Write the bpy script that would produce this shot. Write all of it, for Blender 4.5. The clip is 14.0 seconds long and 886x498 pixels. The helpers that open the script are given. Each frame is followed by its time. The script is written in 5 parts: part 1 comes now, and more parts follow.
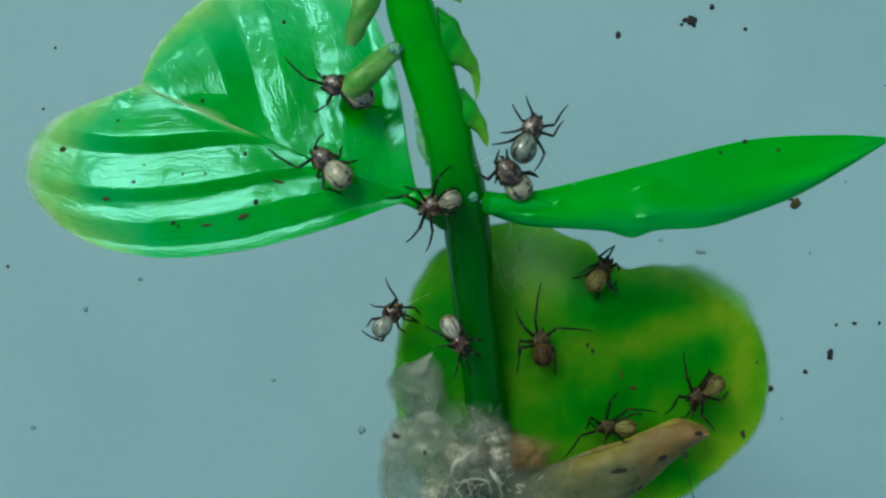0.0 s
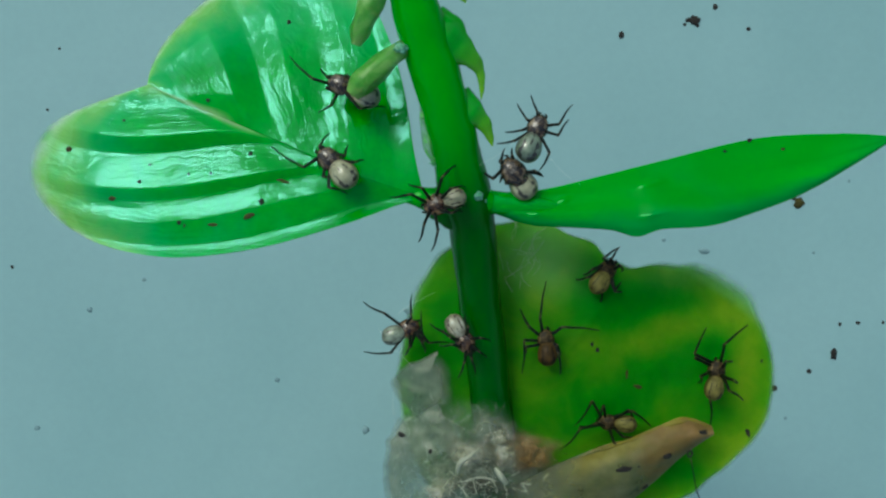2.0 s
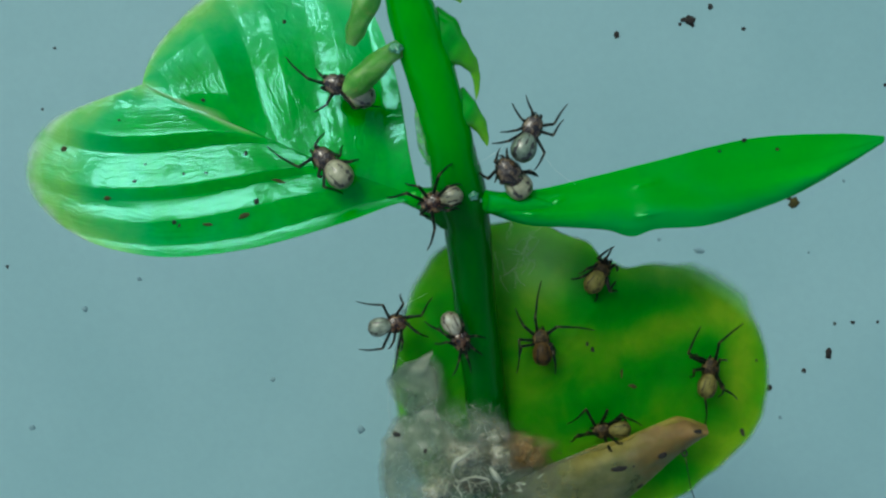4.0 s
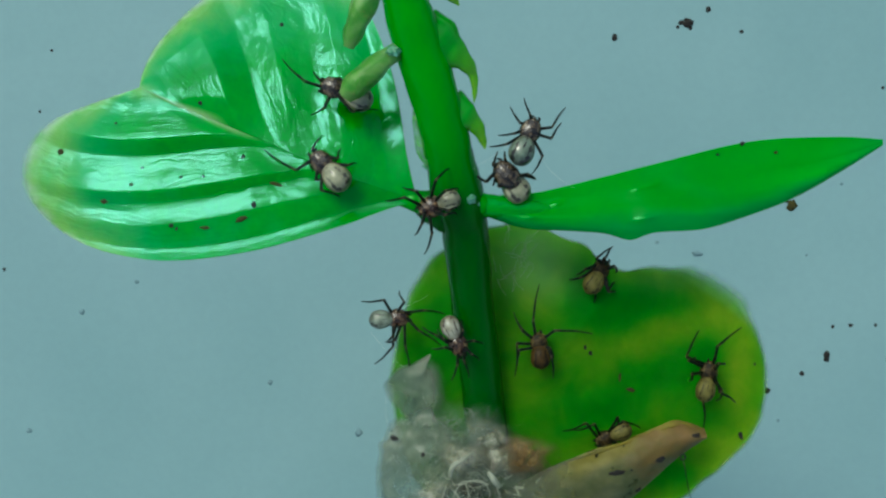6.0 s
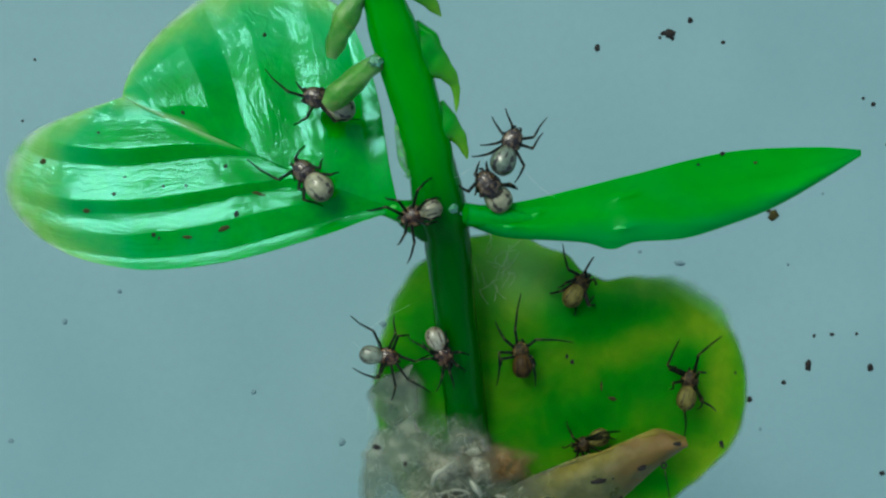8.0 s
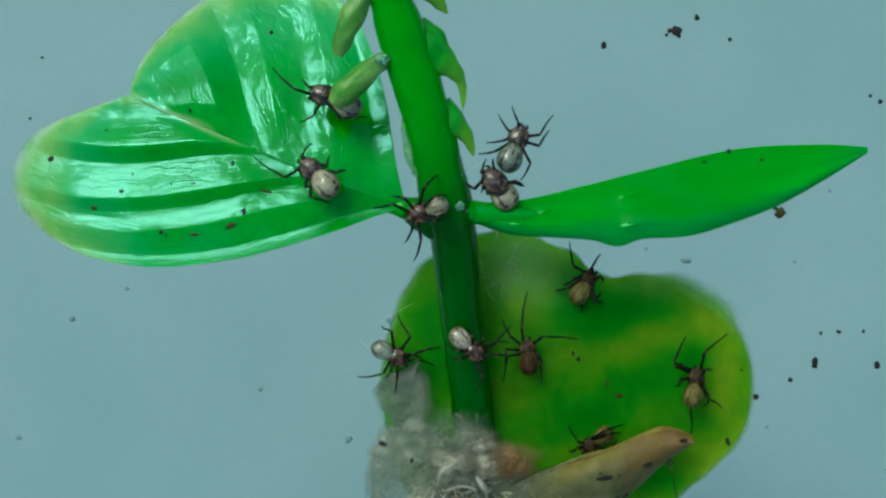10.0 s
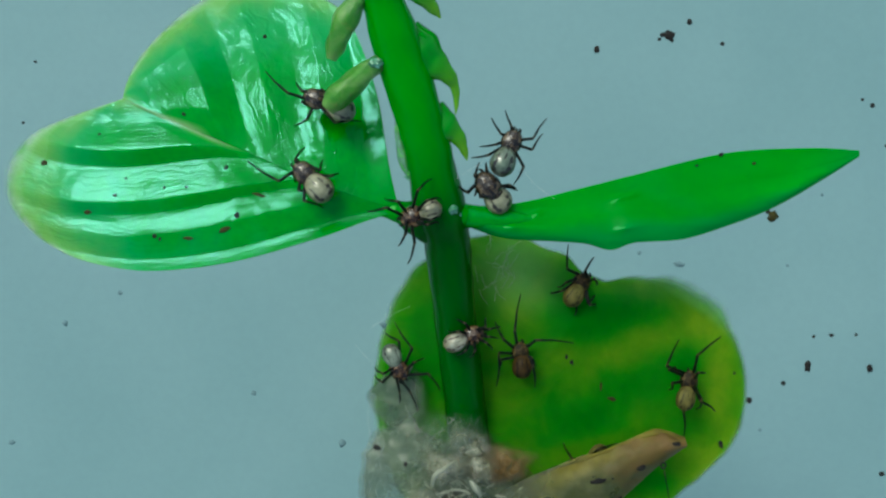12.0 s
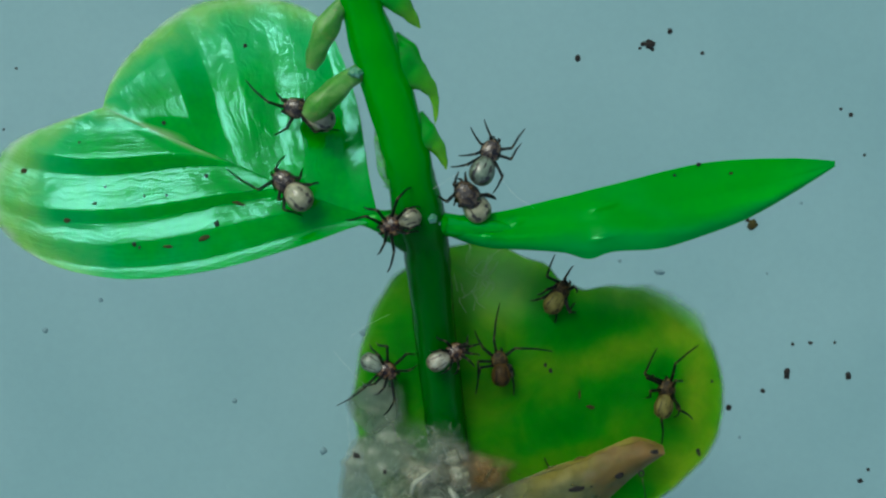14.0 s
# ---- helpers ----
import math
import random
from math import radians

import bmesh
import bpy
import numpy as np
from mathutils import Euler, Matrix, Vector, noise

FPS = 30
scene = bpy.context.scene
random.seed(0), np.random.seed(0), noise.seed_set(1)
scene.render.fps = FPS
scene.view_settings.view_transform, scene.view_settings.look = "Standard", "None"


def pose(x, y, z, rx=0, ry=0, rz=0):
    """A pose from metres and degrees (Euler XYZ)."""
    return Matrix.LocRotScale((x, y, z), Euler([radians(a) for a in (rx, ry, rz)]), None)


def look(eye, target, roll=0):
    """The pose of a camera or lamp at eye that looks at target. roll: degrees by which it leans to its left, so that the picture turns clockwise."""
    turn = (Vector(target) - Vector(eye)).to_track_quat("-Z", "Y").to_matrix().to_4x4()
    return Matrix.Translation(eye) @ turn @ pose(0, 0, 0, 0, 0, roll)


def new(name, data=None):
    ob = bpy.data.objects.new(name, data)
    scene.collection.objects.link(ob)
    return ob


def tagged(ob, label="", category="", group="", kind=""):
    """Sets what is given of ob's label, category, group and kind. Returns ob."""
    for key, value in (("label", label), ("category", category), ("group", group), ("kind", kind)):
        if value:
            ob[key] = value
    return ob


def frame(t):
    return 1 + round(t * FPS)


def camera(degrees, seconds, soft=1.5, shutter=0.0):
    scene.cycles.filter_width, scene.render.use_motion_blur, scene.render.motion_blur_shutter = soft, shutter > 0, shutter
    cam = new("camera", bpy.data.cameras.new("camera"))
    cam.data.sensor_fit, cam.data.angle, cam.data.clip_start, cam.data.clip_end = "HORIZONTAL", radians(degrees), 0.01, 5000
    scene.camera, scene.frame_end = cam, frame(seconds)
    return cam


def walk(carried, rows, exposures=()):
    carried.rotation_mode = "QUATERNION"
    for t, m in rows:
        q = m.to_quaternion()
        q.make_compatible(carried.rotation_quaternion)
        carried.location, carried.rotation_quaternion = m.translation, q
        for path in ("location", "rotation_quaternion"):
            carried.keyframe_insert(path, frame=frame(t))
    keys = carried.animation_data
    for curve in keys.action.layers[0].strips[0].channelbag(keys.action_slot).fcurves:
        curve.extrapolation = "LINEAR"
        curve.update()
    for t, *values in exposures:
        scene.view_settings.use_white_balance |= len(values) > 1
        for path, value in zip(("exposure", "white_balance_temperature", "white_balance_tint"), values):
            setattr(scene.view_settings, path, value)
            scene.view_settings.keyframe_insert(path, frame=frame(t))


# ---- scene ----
MM = 0.001

# camera and its walk: it hangs over the sprig and sways a little
cam = camera(40.0, 14.0, soft=2.4)
walk(cam, [(t, pose(x * MM, y * MM, (76 + z) * MM, rx, ry, rz)) for t, x, y, z, rx, ry, rz in (
    (0, 0, 0, 0, -0, 0, 0),
    (0.5, -0.031, -0.055, 0.045, 0.119, 0.022, -0.061),
    (1, -0.011, 0.049, 0.032, 0.067, 0.024, 0.064),
    (1.5, 0.08, -0.009, 0.14, 0.225, -0.371, -0.012),
    (2, -0.149, -0.085, 0.135, 0.039, 0.109, -0.076),
    (2.5, -0.073, 0.001, -0.108, -0.121, -0.135, -0.085),
    (3, -0.152, -0.031, 0.086, -0.113, 0.034, -0.047),
    (5.5, -0.062, -0.069, 0.22, 0.175, -0.335, -0.122),
    (6, -0.118, -0.001, 0.048, 0.112, -0.2, -0.062),
    (6.5, -0.023, 0.055, 0.373, 0.367, -0.548, -0.022),
    (7, -0.103, -0.027, 0.22, 0.162, -0.224, -0.057),
    (7.5, -0.018, 0.008, 0.362, 0.418, -0.53, -0.022),
    (8, 0.001, -0.014, 0.296, 0.562, -0.927, -0.064),
    (10.5, 0.001, -0.023, 0.428, 0.427, -0.588, -0.044),
    (11, 0.069, 0.06, 0.472, 0.548, -1.067, 0.057),
    (11.5, 0.025, 0.011, 0.582, 0.656, -1.084, -0.013),
    (12, 0.01, -0.057, 0.51, 0.641, -0.923, -0.109),
    (12.5, 0.328, 0.089, 0.58, 1.001, -2.023, -0.026),
    (13, -0.03, -0.031, 0.53, 0.664, -1.039, -0.11),
    (13.5, 0.128, 0.097, 0.547, 0.705, -1.337, 0.016),
    (14, 0.194, 0.045, 0.8, 0.955, -1.723, -0.03),
)], exposures=[(0.0, -0.10, 6480, -3), (12.5, -0.10, 6480, -3), (13.0, -0.20, 6480, -3), (14.0, -0.20, 6480, -3)])

# light: bright hazy sky with a broad veiled sun
world = bpy.data.worlds.new("sky")
scene.world = world
world.use_nodes = True
sky = world.node_tree.nodes.new("ShaderNodeTexSky")
sky.sky_type, sky.sun_disc = "NISHITA", False
sky.sun_elevation, sky.sun_rotation = radians(54), radians(-37)
sky.air_density, sky.dust_density = 1.0, 3.0
world.node_tree.links.new(sky.outputs[0], world.node_tree.nodes["Background"].inputs[0])
world.node_tree.nodes["Background"].inputs[1].default_value = 0.16
sun = new("sun", bpy.data.lights.new("sun", "SUN"))
sun.data.energy, sun.data.angle, sun.data.color = 1.7, radians(20), (1.0, 0.97, 0.92)
sun.matrix_world = look((-0.6 * 0.59, 0.8 * 0.59, 0.81), (0, 0, 0))


# ---- materials ----
def shader(name, rough=0.5, ior=1.45, coat=0.0, sss=0.0, sss_color=None, transmission=0.0):
    m = bpy.data.materials.new(name)
    m.use_nodes = True
    b = m.node_tree.nodes["Principled BSDF"]
    b.inputs["Roughness"].default_value = rough
    b.inputs["IOR"].default_value = ior
    b.inputs["Coat Weight"].default_value = coat
    b.inputs["Coat Roughness"].default_value = 0.15
    if sss:
        b.inputs["Subsurface Weight"].default_value = sss
        b.inputs["Subsurface Scale"].default_value = 0.6 * MM
        b.inputs["Subsurface Radius"].default_value = sss_color or (0.6, 1.0, 0.3)
    b.inputs["Transmission Weight"].default_value = transmission
    return m, m.node_tree, b


def node(tree, kind, **values):
    n = tree.nodes.new(kind)
    for key, v in values.items():
        n.inputs[key.replace("_", " ")].default_value = v
    return n


def noise_of(tree, scale, detail=4.0, rough=0.55, coords="Object", stretch=(1, 1, 1), distort=0.0):
    """Noise over the object's own space; scale in cycles a millimetre."""
    tc = tree.nodes.new("ShaderNodeTexCoord")
    mp = tree.nodes.new("ShaderNodeMapping")
    mp.inputs["Scale"].default_value = [s / MM for s in stretch]
    tree.links.new(tc.outputs[coords], mp.inputs[0])
    n = node(tree, "ShaderNodeTexNoise", Scale=scale, Detail=detail, Roughness=rough, Distortion=distort)
    tree.links.new(mp.outputs[0], n.inputs["Vector"])
    return n.outputs["Fac"]


def ramp(tree, fac, stops):
    r = tree.nodes.new("ShaderNodeValToRGB")
    while len(r.color_ramp.elements) < len(stops):
        r.color_ramp.elements.new(0.5)
    for e, (at, col) in zip(r.color_ramp.elements, stops):
        e.position, e.color = at, (*col, 1)
    tree.links.new(fac, r.inputs[0])
    return r.outputs[0]


def blend(tree, fac, a, b, how="MIX"):
    m = tree.nodes.new("ShaderNodeMix")
    m.data_type, m.blend_type = "RGBA", how
    for sock, v in ((m.inputs[0], fac), (m.inputs[6], a), (m.inputs[7], b)):
        if isinstance(v, (int, float)):
            sock.default_value = v
        elif isinstance(v, tuple):
            sock.default_value = (*v, 1)
        else:
            tree.links.new(v, sock)
    return m.outputs[2]


def attribute(tree, name):
    a = tree.nodes.new("ShaderNodeAttribute")
    a.attribute_name = name
    return a.outputs["Fac"]


def curve_of(tree, fac, lo, hi, a=0.0, b=1.0):
    m = tree.nodes.new("ShaderNodeMapRange")
    m.interpolation_type = "SMOOTHSTEP"
    tree.links.new(fac, m.inputs["Value"])
    for i, v in zip((1, 2, 3, 4), (lo, hi, a, b)):
        m.inputs[i].default_value = v
    return m.outputs[0]


def added(tree, a, b):
    """The sum of two values; a may be missing."""
    if a is None:
        return b
    m = tree.nodes.new("ShaderNodeMath")
    m.operation = "ADD"
    tree.links.new(a, m.inputs[0])
    tree.links.new(b, m.inputs[1])
    return m.outputs[0]


def let_through(m, tree, b, share, colour):
    """A thin blade passes part of the light on to what lies under it."""
    thin = tree.nodes.new("ShaderNodeBsdfTranslucent")
    thin.inputs["Color"].default_value = (*colour, 1)
    mix = tree.nodes.new("ShaderNodeMixShader")
    mix.inputs[0].default_value = share
    tree.links.new(b.outputs[0], mix.inputs[1])
    tree.links.new(thin.outputs[0], mix.inputs[2])
    tree.links.new(mix.outputs[0], tree.nodes["Material Output"].inputs["Surface"])


def bumped(tree, b, fac, height, strength=1.0):
    n = node(tree, "ShaderNodeBump", Strength=strength, Distance=height * MM)
    tree.links.new(fac, n.inputs["Height"])
    tree.links.new(n.outputs[0], b.inputs["Normal"])


def mat_board():
    m, t, b = shader("pale_board", 0.7)
    big = ramp(t, noise_of(t, 0.035, 3), [(0.3, (0.168, 0.315, 0.326)), (0.7, (0.196, 0.348, 0.358))])
    fine = ramp(t, noise_of(t, 1.2, 5), [(0.35, (0.97, 0.97, 0.97)), (0.65, (1, 1, 1))])
    t.links.new(blend(t, 1.0, big, fine, "MULTIPLY"), b.inputs["Base Color"])
    bumped(t, b, noise_of(t, 2.0, 4), 0.02, 0.3)
    return m


def mat_leaf():
    """Waxy green leaf; the margin is bleached, the veins carry fine streaks."""
    m, t, b = shader("waxy_leaf", 0.3, 1.43, sss=0.5)
    b.inputs["Subsurface Scale"].default_value = 1.2 * MM
    b.inputs["Specular Tint"].default_value = (0.34, 1.0, 0.96, 1)
    base = ramp(t, noise_of(t, 0.35, 4), [(0.3, (0.001, 0.235, 0.001)), (0.7, (0.002, 0.31, 0.003))])
    fine = ramp(t, noise_of(t, 3.0, 5), [(0.3, (0.85, 0.88, 0.85)), (0.7, (1.04, 1.04, 1.04))])
    base = blend(t, 1.0, base, fine, "MULTIPLY")
    edge = t.nodes.new("ShaderNodeMath")
    edge.operation = "ADD"
    t.links.new(attribute(t, "margin"), edge.inputs[0])
    t.links.new(curve_of(t, noise_of(t, 0.45, 3), 0.3, 0.7, -0.10, 0.10), edge.inputs[1])
    mild = blend(t, curve_of(t, edge.outputs[0], 0.08, 0.6), base, (0.012, 0.32, 0.07))
    col = blend(t, curve_of(t, edge.outputs[0], 0.42, 0.95), mild, (0.155, 0.37, 0.070))
    # pale, bruised midrib towards the notch
    rib = t.nodes.new("ShaderNodeMath")
    rib.operation = "MULTIPLY"
    t.links.new(curve_of(t, attribute(t, "along"), 0.03, 0.14, 1.0, 0.0), rib.inputs[0])
    t.links.new(curve_of(t, attribute(t, "across"), 0.60, 0.72), rib.inputs[1])
    col = blend(t, rib.outputs[0], col, (0.19, 0.40, 0.13))
    # dry whitish crust on the outermost rim
    crust = t.nodes.new("ShaderNodeMath")
    crust.operation = "MULTIPLY"
    t.links.new(curve_of(t, attribute(t, "margin"), 0.78, 0.93), crust.inputs[0])
    t.links.new(curve_of(t, noise_of(t, 0.7, 5, 0.6), 0.42, 0.60), crust.inputs[1])
    col = blend(t, crust.outputs[0], col, (0.30, 0.46, 0.28))
    t.links.new(col, b.inputs["Base Color"])
    t.links.new(curve_of(t, attribute(t, "margin"), 0.84, 1.0, 1.0, 0.0), b.inputs["Alpha"])
    streak = t.nodes.new("ShaderNodeCombineXYZ")
    t.links.new(added(t, attribute(t, "across"), curve_of(t, noise_of(t, 0.5, 2), 0.2, 0.8, -0.03, 0.03)), streak.inputs[0])
    t.links.new(attribute(t, "along"), streak.inputs[1])
    total = None
    # streaks along the ribs, puckers between them
    for scale, detail, weight in (((56, 5, 1), 2.5, 1.0), ((24, 2.5, 1), 1.5, 0.7)):
        mp = t.nodes.new("ShaderNodeMapping")
        mp.inputs["Scale"].default_value = scale
        t.links.new(streak.outputs[0], mp.inputs[0])
        n = node(t, "ShaderNodeTexNoise", Scale=1.0, Detail=detail, Roughness=0.55, Distortion=0.45)
        t.links.new(mp.outputs[0], n.inputs["Vector"])
        total = added(t, total, curve_of(t, n.outputs["Fac"], 0.1, 0.9, 0.0, weight))
    total = added(t, total, curve_of(t, noise_of(t, 1.7, 2.5, 0.55, distort=0.6), 0.2, 0.8, 0.0, 0.42))
    total = added(t, total, curve_of(t, noise_of(t, 3.6, 1.5, distort=0.5), 0.54, 0.64, 0.0, 0.16))
    bumped(t, b, total, 0.05, 0.29)
    dull = t.nodes.new("ShaderNodeMath")
    dull.operation = "MAXIMUM"
    t.links.new(curve_of(t, noise_of(t, 1.5, 3), 0.3, 0.7, 0.05, 0.13), dull.inputs[0])
    t.links.new(curve_of(t, edge.outputs[0], 0.5, 1.0, 0.0, 0.5), dull.inputs[1])
    t.links.new(dull.outputs[0], b.inputs["Roughness"])
    return m


def mat_lance():
    """Smooth young leaf, evenly green with a faint sheen."""
    m, t, b = shader("smooth_leaf", 0.15, 1.36, sss=0.3)
    b.inputs["Specular Tint"].default_value = (0.3, 1.0, 0.55, 1)
    base = ramp(t, noise_of(t, 0.25, 4, stretch=(0.4, 1, 1)), [(0.3, (0.001, 0.25, 0.0004)), (0.7, (0.0012, 0.33, 0.0006))])
    tip = blend(t, curve_of(t, attribute(t, "margin"), 0.1, 0.5), base, (0.003, 0.26, 0.02))
    # teal sky reflection put into the colour along the lower half
    teal_sheen = added(t, attribute(t, "along"), curve_of(t, noise_of(t, 0.3, 4, stretch=(0.4, 1, 1)), 0.3, 0.7, -0.16, 0.16))
    t.links.new(blend(t, curve_of(t, teal_sheen, 0.52, 0.82, 0.0, 0.7), tip, (0.003, 0.25, 0.05)), b.inputs["Base Color"])
    bumped(t, b, noise_of(t, 0.9, 3, stretch=(0.35, 1, 1)), 0.09, 0.5)
    let_through(m, t, b, 0.2, (0.10, 0.75, 0.03))
    return m


def mat_old_leaf():
    """Older, yellowing leaf: green islands fade to olive and yellow, the rim is thin and pale."""
    m, t, b = shader("yellowing_leaf", 0.5, 1.17, sss=0.9)
    b.inputs["Subsurface Scale"].default_value = 1.1 * MM
    tone = added(t, attribute(t, "yellowed"), curve_of(t, noise_of(t, 0.28, 4, 0.55, distort=0.7), 0.25, 0.75, -0.17, 0.17))
    tone = added(t, tone, curve_of(t, noise_of(t, 1.1, 4, 0.5), 0.25, 0.75, -0.04, 0.04))
    base = ramp(t, tone, [(0.1, (0.001, 0.140, 0.0003)), (0.34, (0.008, 0.170, 0.0004)), (0.54, (0.035, 0.188, 0.001)), (0.74, (0.078, 0.212, 0.003)), (0.95, (0.14, 0.25, 0.006))])
    pale = blend(t, curve_of(t, attribute(t, "bleach_lift"), 0.0, 0.9), base, (0.17, 0.39, 0.13))
    fine = ramp(t, noise_of(t, 1.6, 5), [(0.3, (0.92, 0.92, 0.92)), (0.7, (1.03, 1.03, 1.03))])
    t.links.new(blend(t, 1.0, pale, fine, "MULTIPLY"), b.inputs["Base Color"])
    t.links.new(curve_of(t, attribute(t, "fade"), 0.3, 1.0, 1.0, 0.0), b.inputs["Alpha"])
    bumped(t, b, noise_of(t, 1.0, 4), 0.08, 0.4)
    return m


def mat_stem():
    m, t, b = shader("green_stem", 0.25, 1.33, sss=0.2)
    b.inputs["Specular Tint"].default_value = (0.4, 1.0, 0.5, 1)
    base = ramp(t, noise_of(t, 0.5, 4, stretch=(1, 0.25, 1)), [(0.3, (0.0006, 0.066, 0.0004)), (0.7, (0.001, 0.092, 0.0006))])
    # shade on the lower stem is put into the colour: darker below
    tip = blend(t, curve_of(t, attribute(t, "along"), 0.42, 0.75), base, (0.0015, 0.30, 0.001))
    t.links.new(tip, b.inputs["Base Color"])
    bumped(t, b, noise_of(t, 1.3, 5, stretch=(1, 0.5, 1)), 0.10, 0.5)
    return m


def mat_shoot():
    """Thin translucent scales and buds, paler towards the tip."""
    m, t, b = shader("pale_shoot", 0.2, 1.4, coat=0.25, sss=0.5)
    col = ramp(t, attribute(t, "along"), [(0.0, (0.001, 0.25, 0.001)), (0.3, (0.004, 0.26, 0.001)), (0.55, (0.06, 0.29, 0.003)), (1.0, (0.13, 0.32, 0.012))])
    fine = ramp(t, noise_of(t, 2.0, 4), [(0.3, (0.8, 0.85, 0.75)), (0.7, (1.1, 1.1, 1.0))])
    t.links.new(blend(t, 1.0, col, fine, "MULTIPLY"), b.inputs["Base Color"])
    bumped(t, b, noise_of(t, 2.5, 3), 0.03, 0.4)
    return m


def mat_glassy():
    """Clear, wet skin that clings to the stem."""
    m, t, b = shader("glassy_skin", 0.08, 1.42, coat=1.0, sss=0.2)
    col = ramp(t, noise_of(t, 1.2, 4), [(0.3, (0.01, 0.24, 0.01)), (0.7, (0.12, 0.42, 0.08))])
    t.links.new(col, b.inputs["Base Color"])
    t.links.new(curve_of(t, noise_of(t, 1.6, 3), 0.3, 0.7, 0.25, 0.8), b.inputs["Alpha"])
    bumped(t, b, noise_of(t, 2.2, 3), 0.10, 0.8)
    return m


def mat_pod():
    """Half-clear bud skin, blotched green and straw."""
    m, t, b = shader("pale_bud", 0.4, 1.38, sss=0.5)
    col = ramp(t, noise_of(t, 1.1, 4, 0.6, distort=0.5), [(0.3, (0.022, 0.20, 0.012)), (0.5, (0.065, 0.27, 0.030)), (0.7, (0.16, 0.36, 0.09))])
    col = blend(t, curve_of(t, noise_of(t, 2.3, 4, 0.6), 0.58, 0.7, 0.0, 0.6), col, (0.16, 0.21, 0.05))
    t.links.new(blend(t, curve_of(t, attribute(t, "along"), 0.75, 1.0, 0.0, 0.7), col, (0.18, 0.34, 0.10)), b.inputs["Base Color"])
    t.links.new(curve_of(t, noise_of(t, 0.8, 3), 0.3, 0.7, 0.72, 0.98), b.inputs["Alpha"])
    bumped(t, b, noise_of(t, 1.8, 4), 0.10, 0.6)
    return m


def mat_flesh():
    """Pale slimy pulp round the foot of the stem, half clear towards its rim."""
    m, t, b = shader("pale_pulp", 0.42, 1.38, coat=0.2, sss=0.5, sss_color=(1.0, 0.9, 0.7))
    col = ramp(t, noise_of(t, 0.32, 4, 0.55), [(0.3, (0.085, 0.150, 0.095)), (0.5, (0.140, 0.195, 0.130)), (0.72, (0.235, 0.270, 0.195))])
    flake = curve_of(t, noise_of(t, 1.5, 5, 0.68, stretch=(1.6, 0.7, 1), distort=0.8), 0.60, 0.74, 0.0, 0.85)
    t.links.new(blend(t, flake, col, (0.40, 0.46, 0.36)), b.inputs["Base Color"])
    veil = t.nodes.new("ShaderNodeMath")
    veil.operation = "MULTIPLY"
    t.links.new(curve_of(t, noise_of(t, 0.4, 4, 0.55), 0.3, 0.7, 0.28, 0.80), veil.inputs[0])
    crisp, faded = curve_of(t, attribute(t, "margin"), 0.86, 1.0, 1.0, 0.25), curve_of(t, attribute(t, "margin"), 0.30, 0.95, 1.0, 0.0)
    t.links.new(blend(t, curve_of(t, attribute(t, "across"), 0.5, 0.62), crisp, faded), veil.inputs[1])
    t.links.new(veil.outputs[0], b.inputs["Alpha"])
    bumped(t, b, noise_of(t, 1.1, 4, 0.55), 0.10, 0.45)
    return m


def mat_clump(name, low, mid, high, least=0.35):
    """Matted clump that thins out towards its rim."""
    m, t, b = shader(name, 0.6, 1.4, sss=0.3, sss_color=(1.0, 0.85, 0.6))
    t.links.new(ramp(t, noise_of(t, 1.3, 5, 0.65, distort=0.8), [(0.32, low), (0.5, mid), (0.68, high)]), b.inputs["Base Color"])
    thin = t.nodes.new("ShaderNodeMath")
    thin.operation = "MULTIPLY"
    t.links.new(curve_of(t, noise_of(t, 1.1, 5, 0.65, distort=0.6), 0.34, 0.62, least, 1.0), thin.inputs[0])
    t.links.new(curve_of(t, attribute(t, "margin"), 0.1, 0.95, 1.0, 0.0), thin.inputs[1])
    t.links.new(thin.outputs[0], b.inputs["Alpha"])
    bumped(t, b, noise_of(t, 2.2, 5, 0.65), 0.12, 0.6)
    return m


def mat_soil():
    m, t, b = shader("brown_fibre", 0.85)
    col = ramp(t, noise_of(t, 0.9, 6, 0.7), [(0.3, (0.045, 0.036, 0.014)), (0.5, (0.14, 0.092, 0.028)), (0.75, (0.25, 0.205, 0.115))])
    t.links.new(col, b.inputs["Base Color"])
    loose = t.nodes.new("ShaderNodeMath")
    loose.operation = "MULTIPLY"
    t.links.new(curve_of(t, noise_of(t, 1.4, 6, 0.7), 0.35, 0.65, 0.05, 0.85), loose.inputs[0])
    t.links.new(curve_of(t, attribute(t, "margin"), 0.5, 1.0, 1.0, 0.0), loose.inputs[1])
    t.links.new(loose.outputs[0], b.inputs["Alpha"])
    bumped(t, b, noise_of(t, 2.5, 6, 0.7), 0.15, 0.7)
    return m


def mat_fibre():
    m, t, b = shader("white_fibre", 0.5, 1.45)
    col = ramp(t, noise_of(t, 0.5, 2), [(0.35, (0.13, 0.16, 0.10)), (0.65, (0.36, 0.39, 0.30))])
    t.links.new(col, b.inputs["Base Color"])
    return m


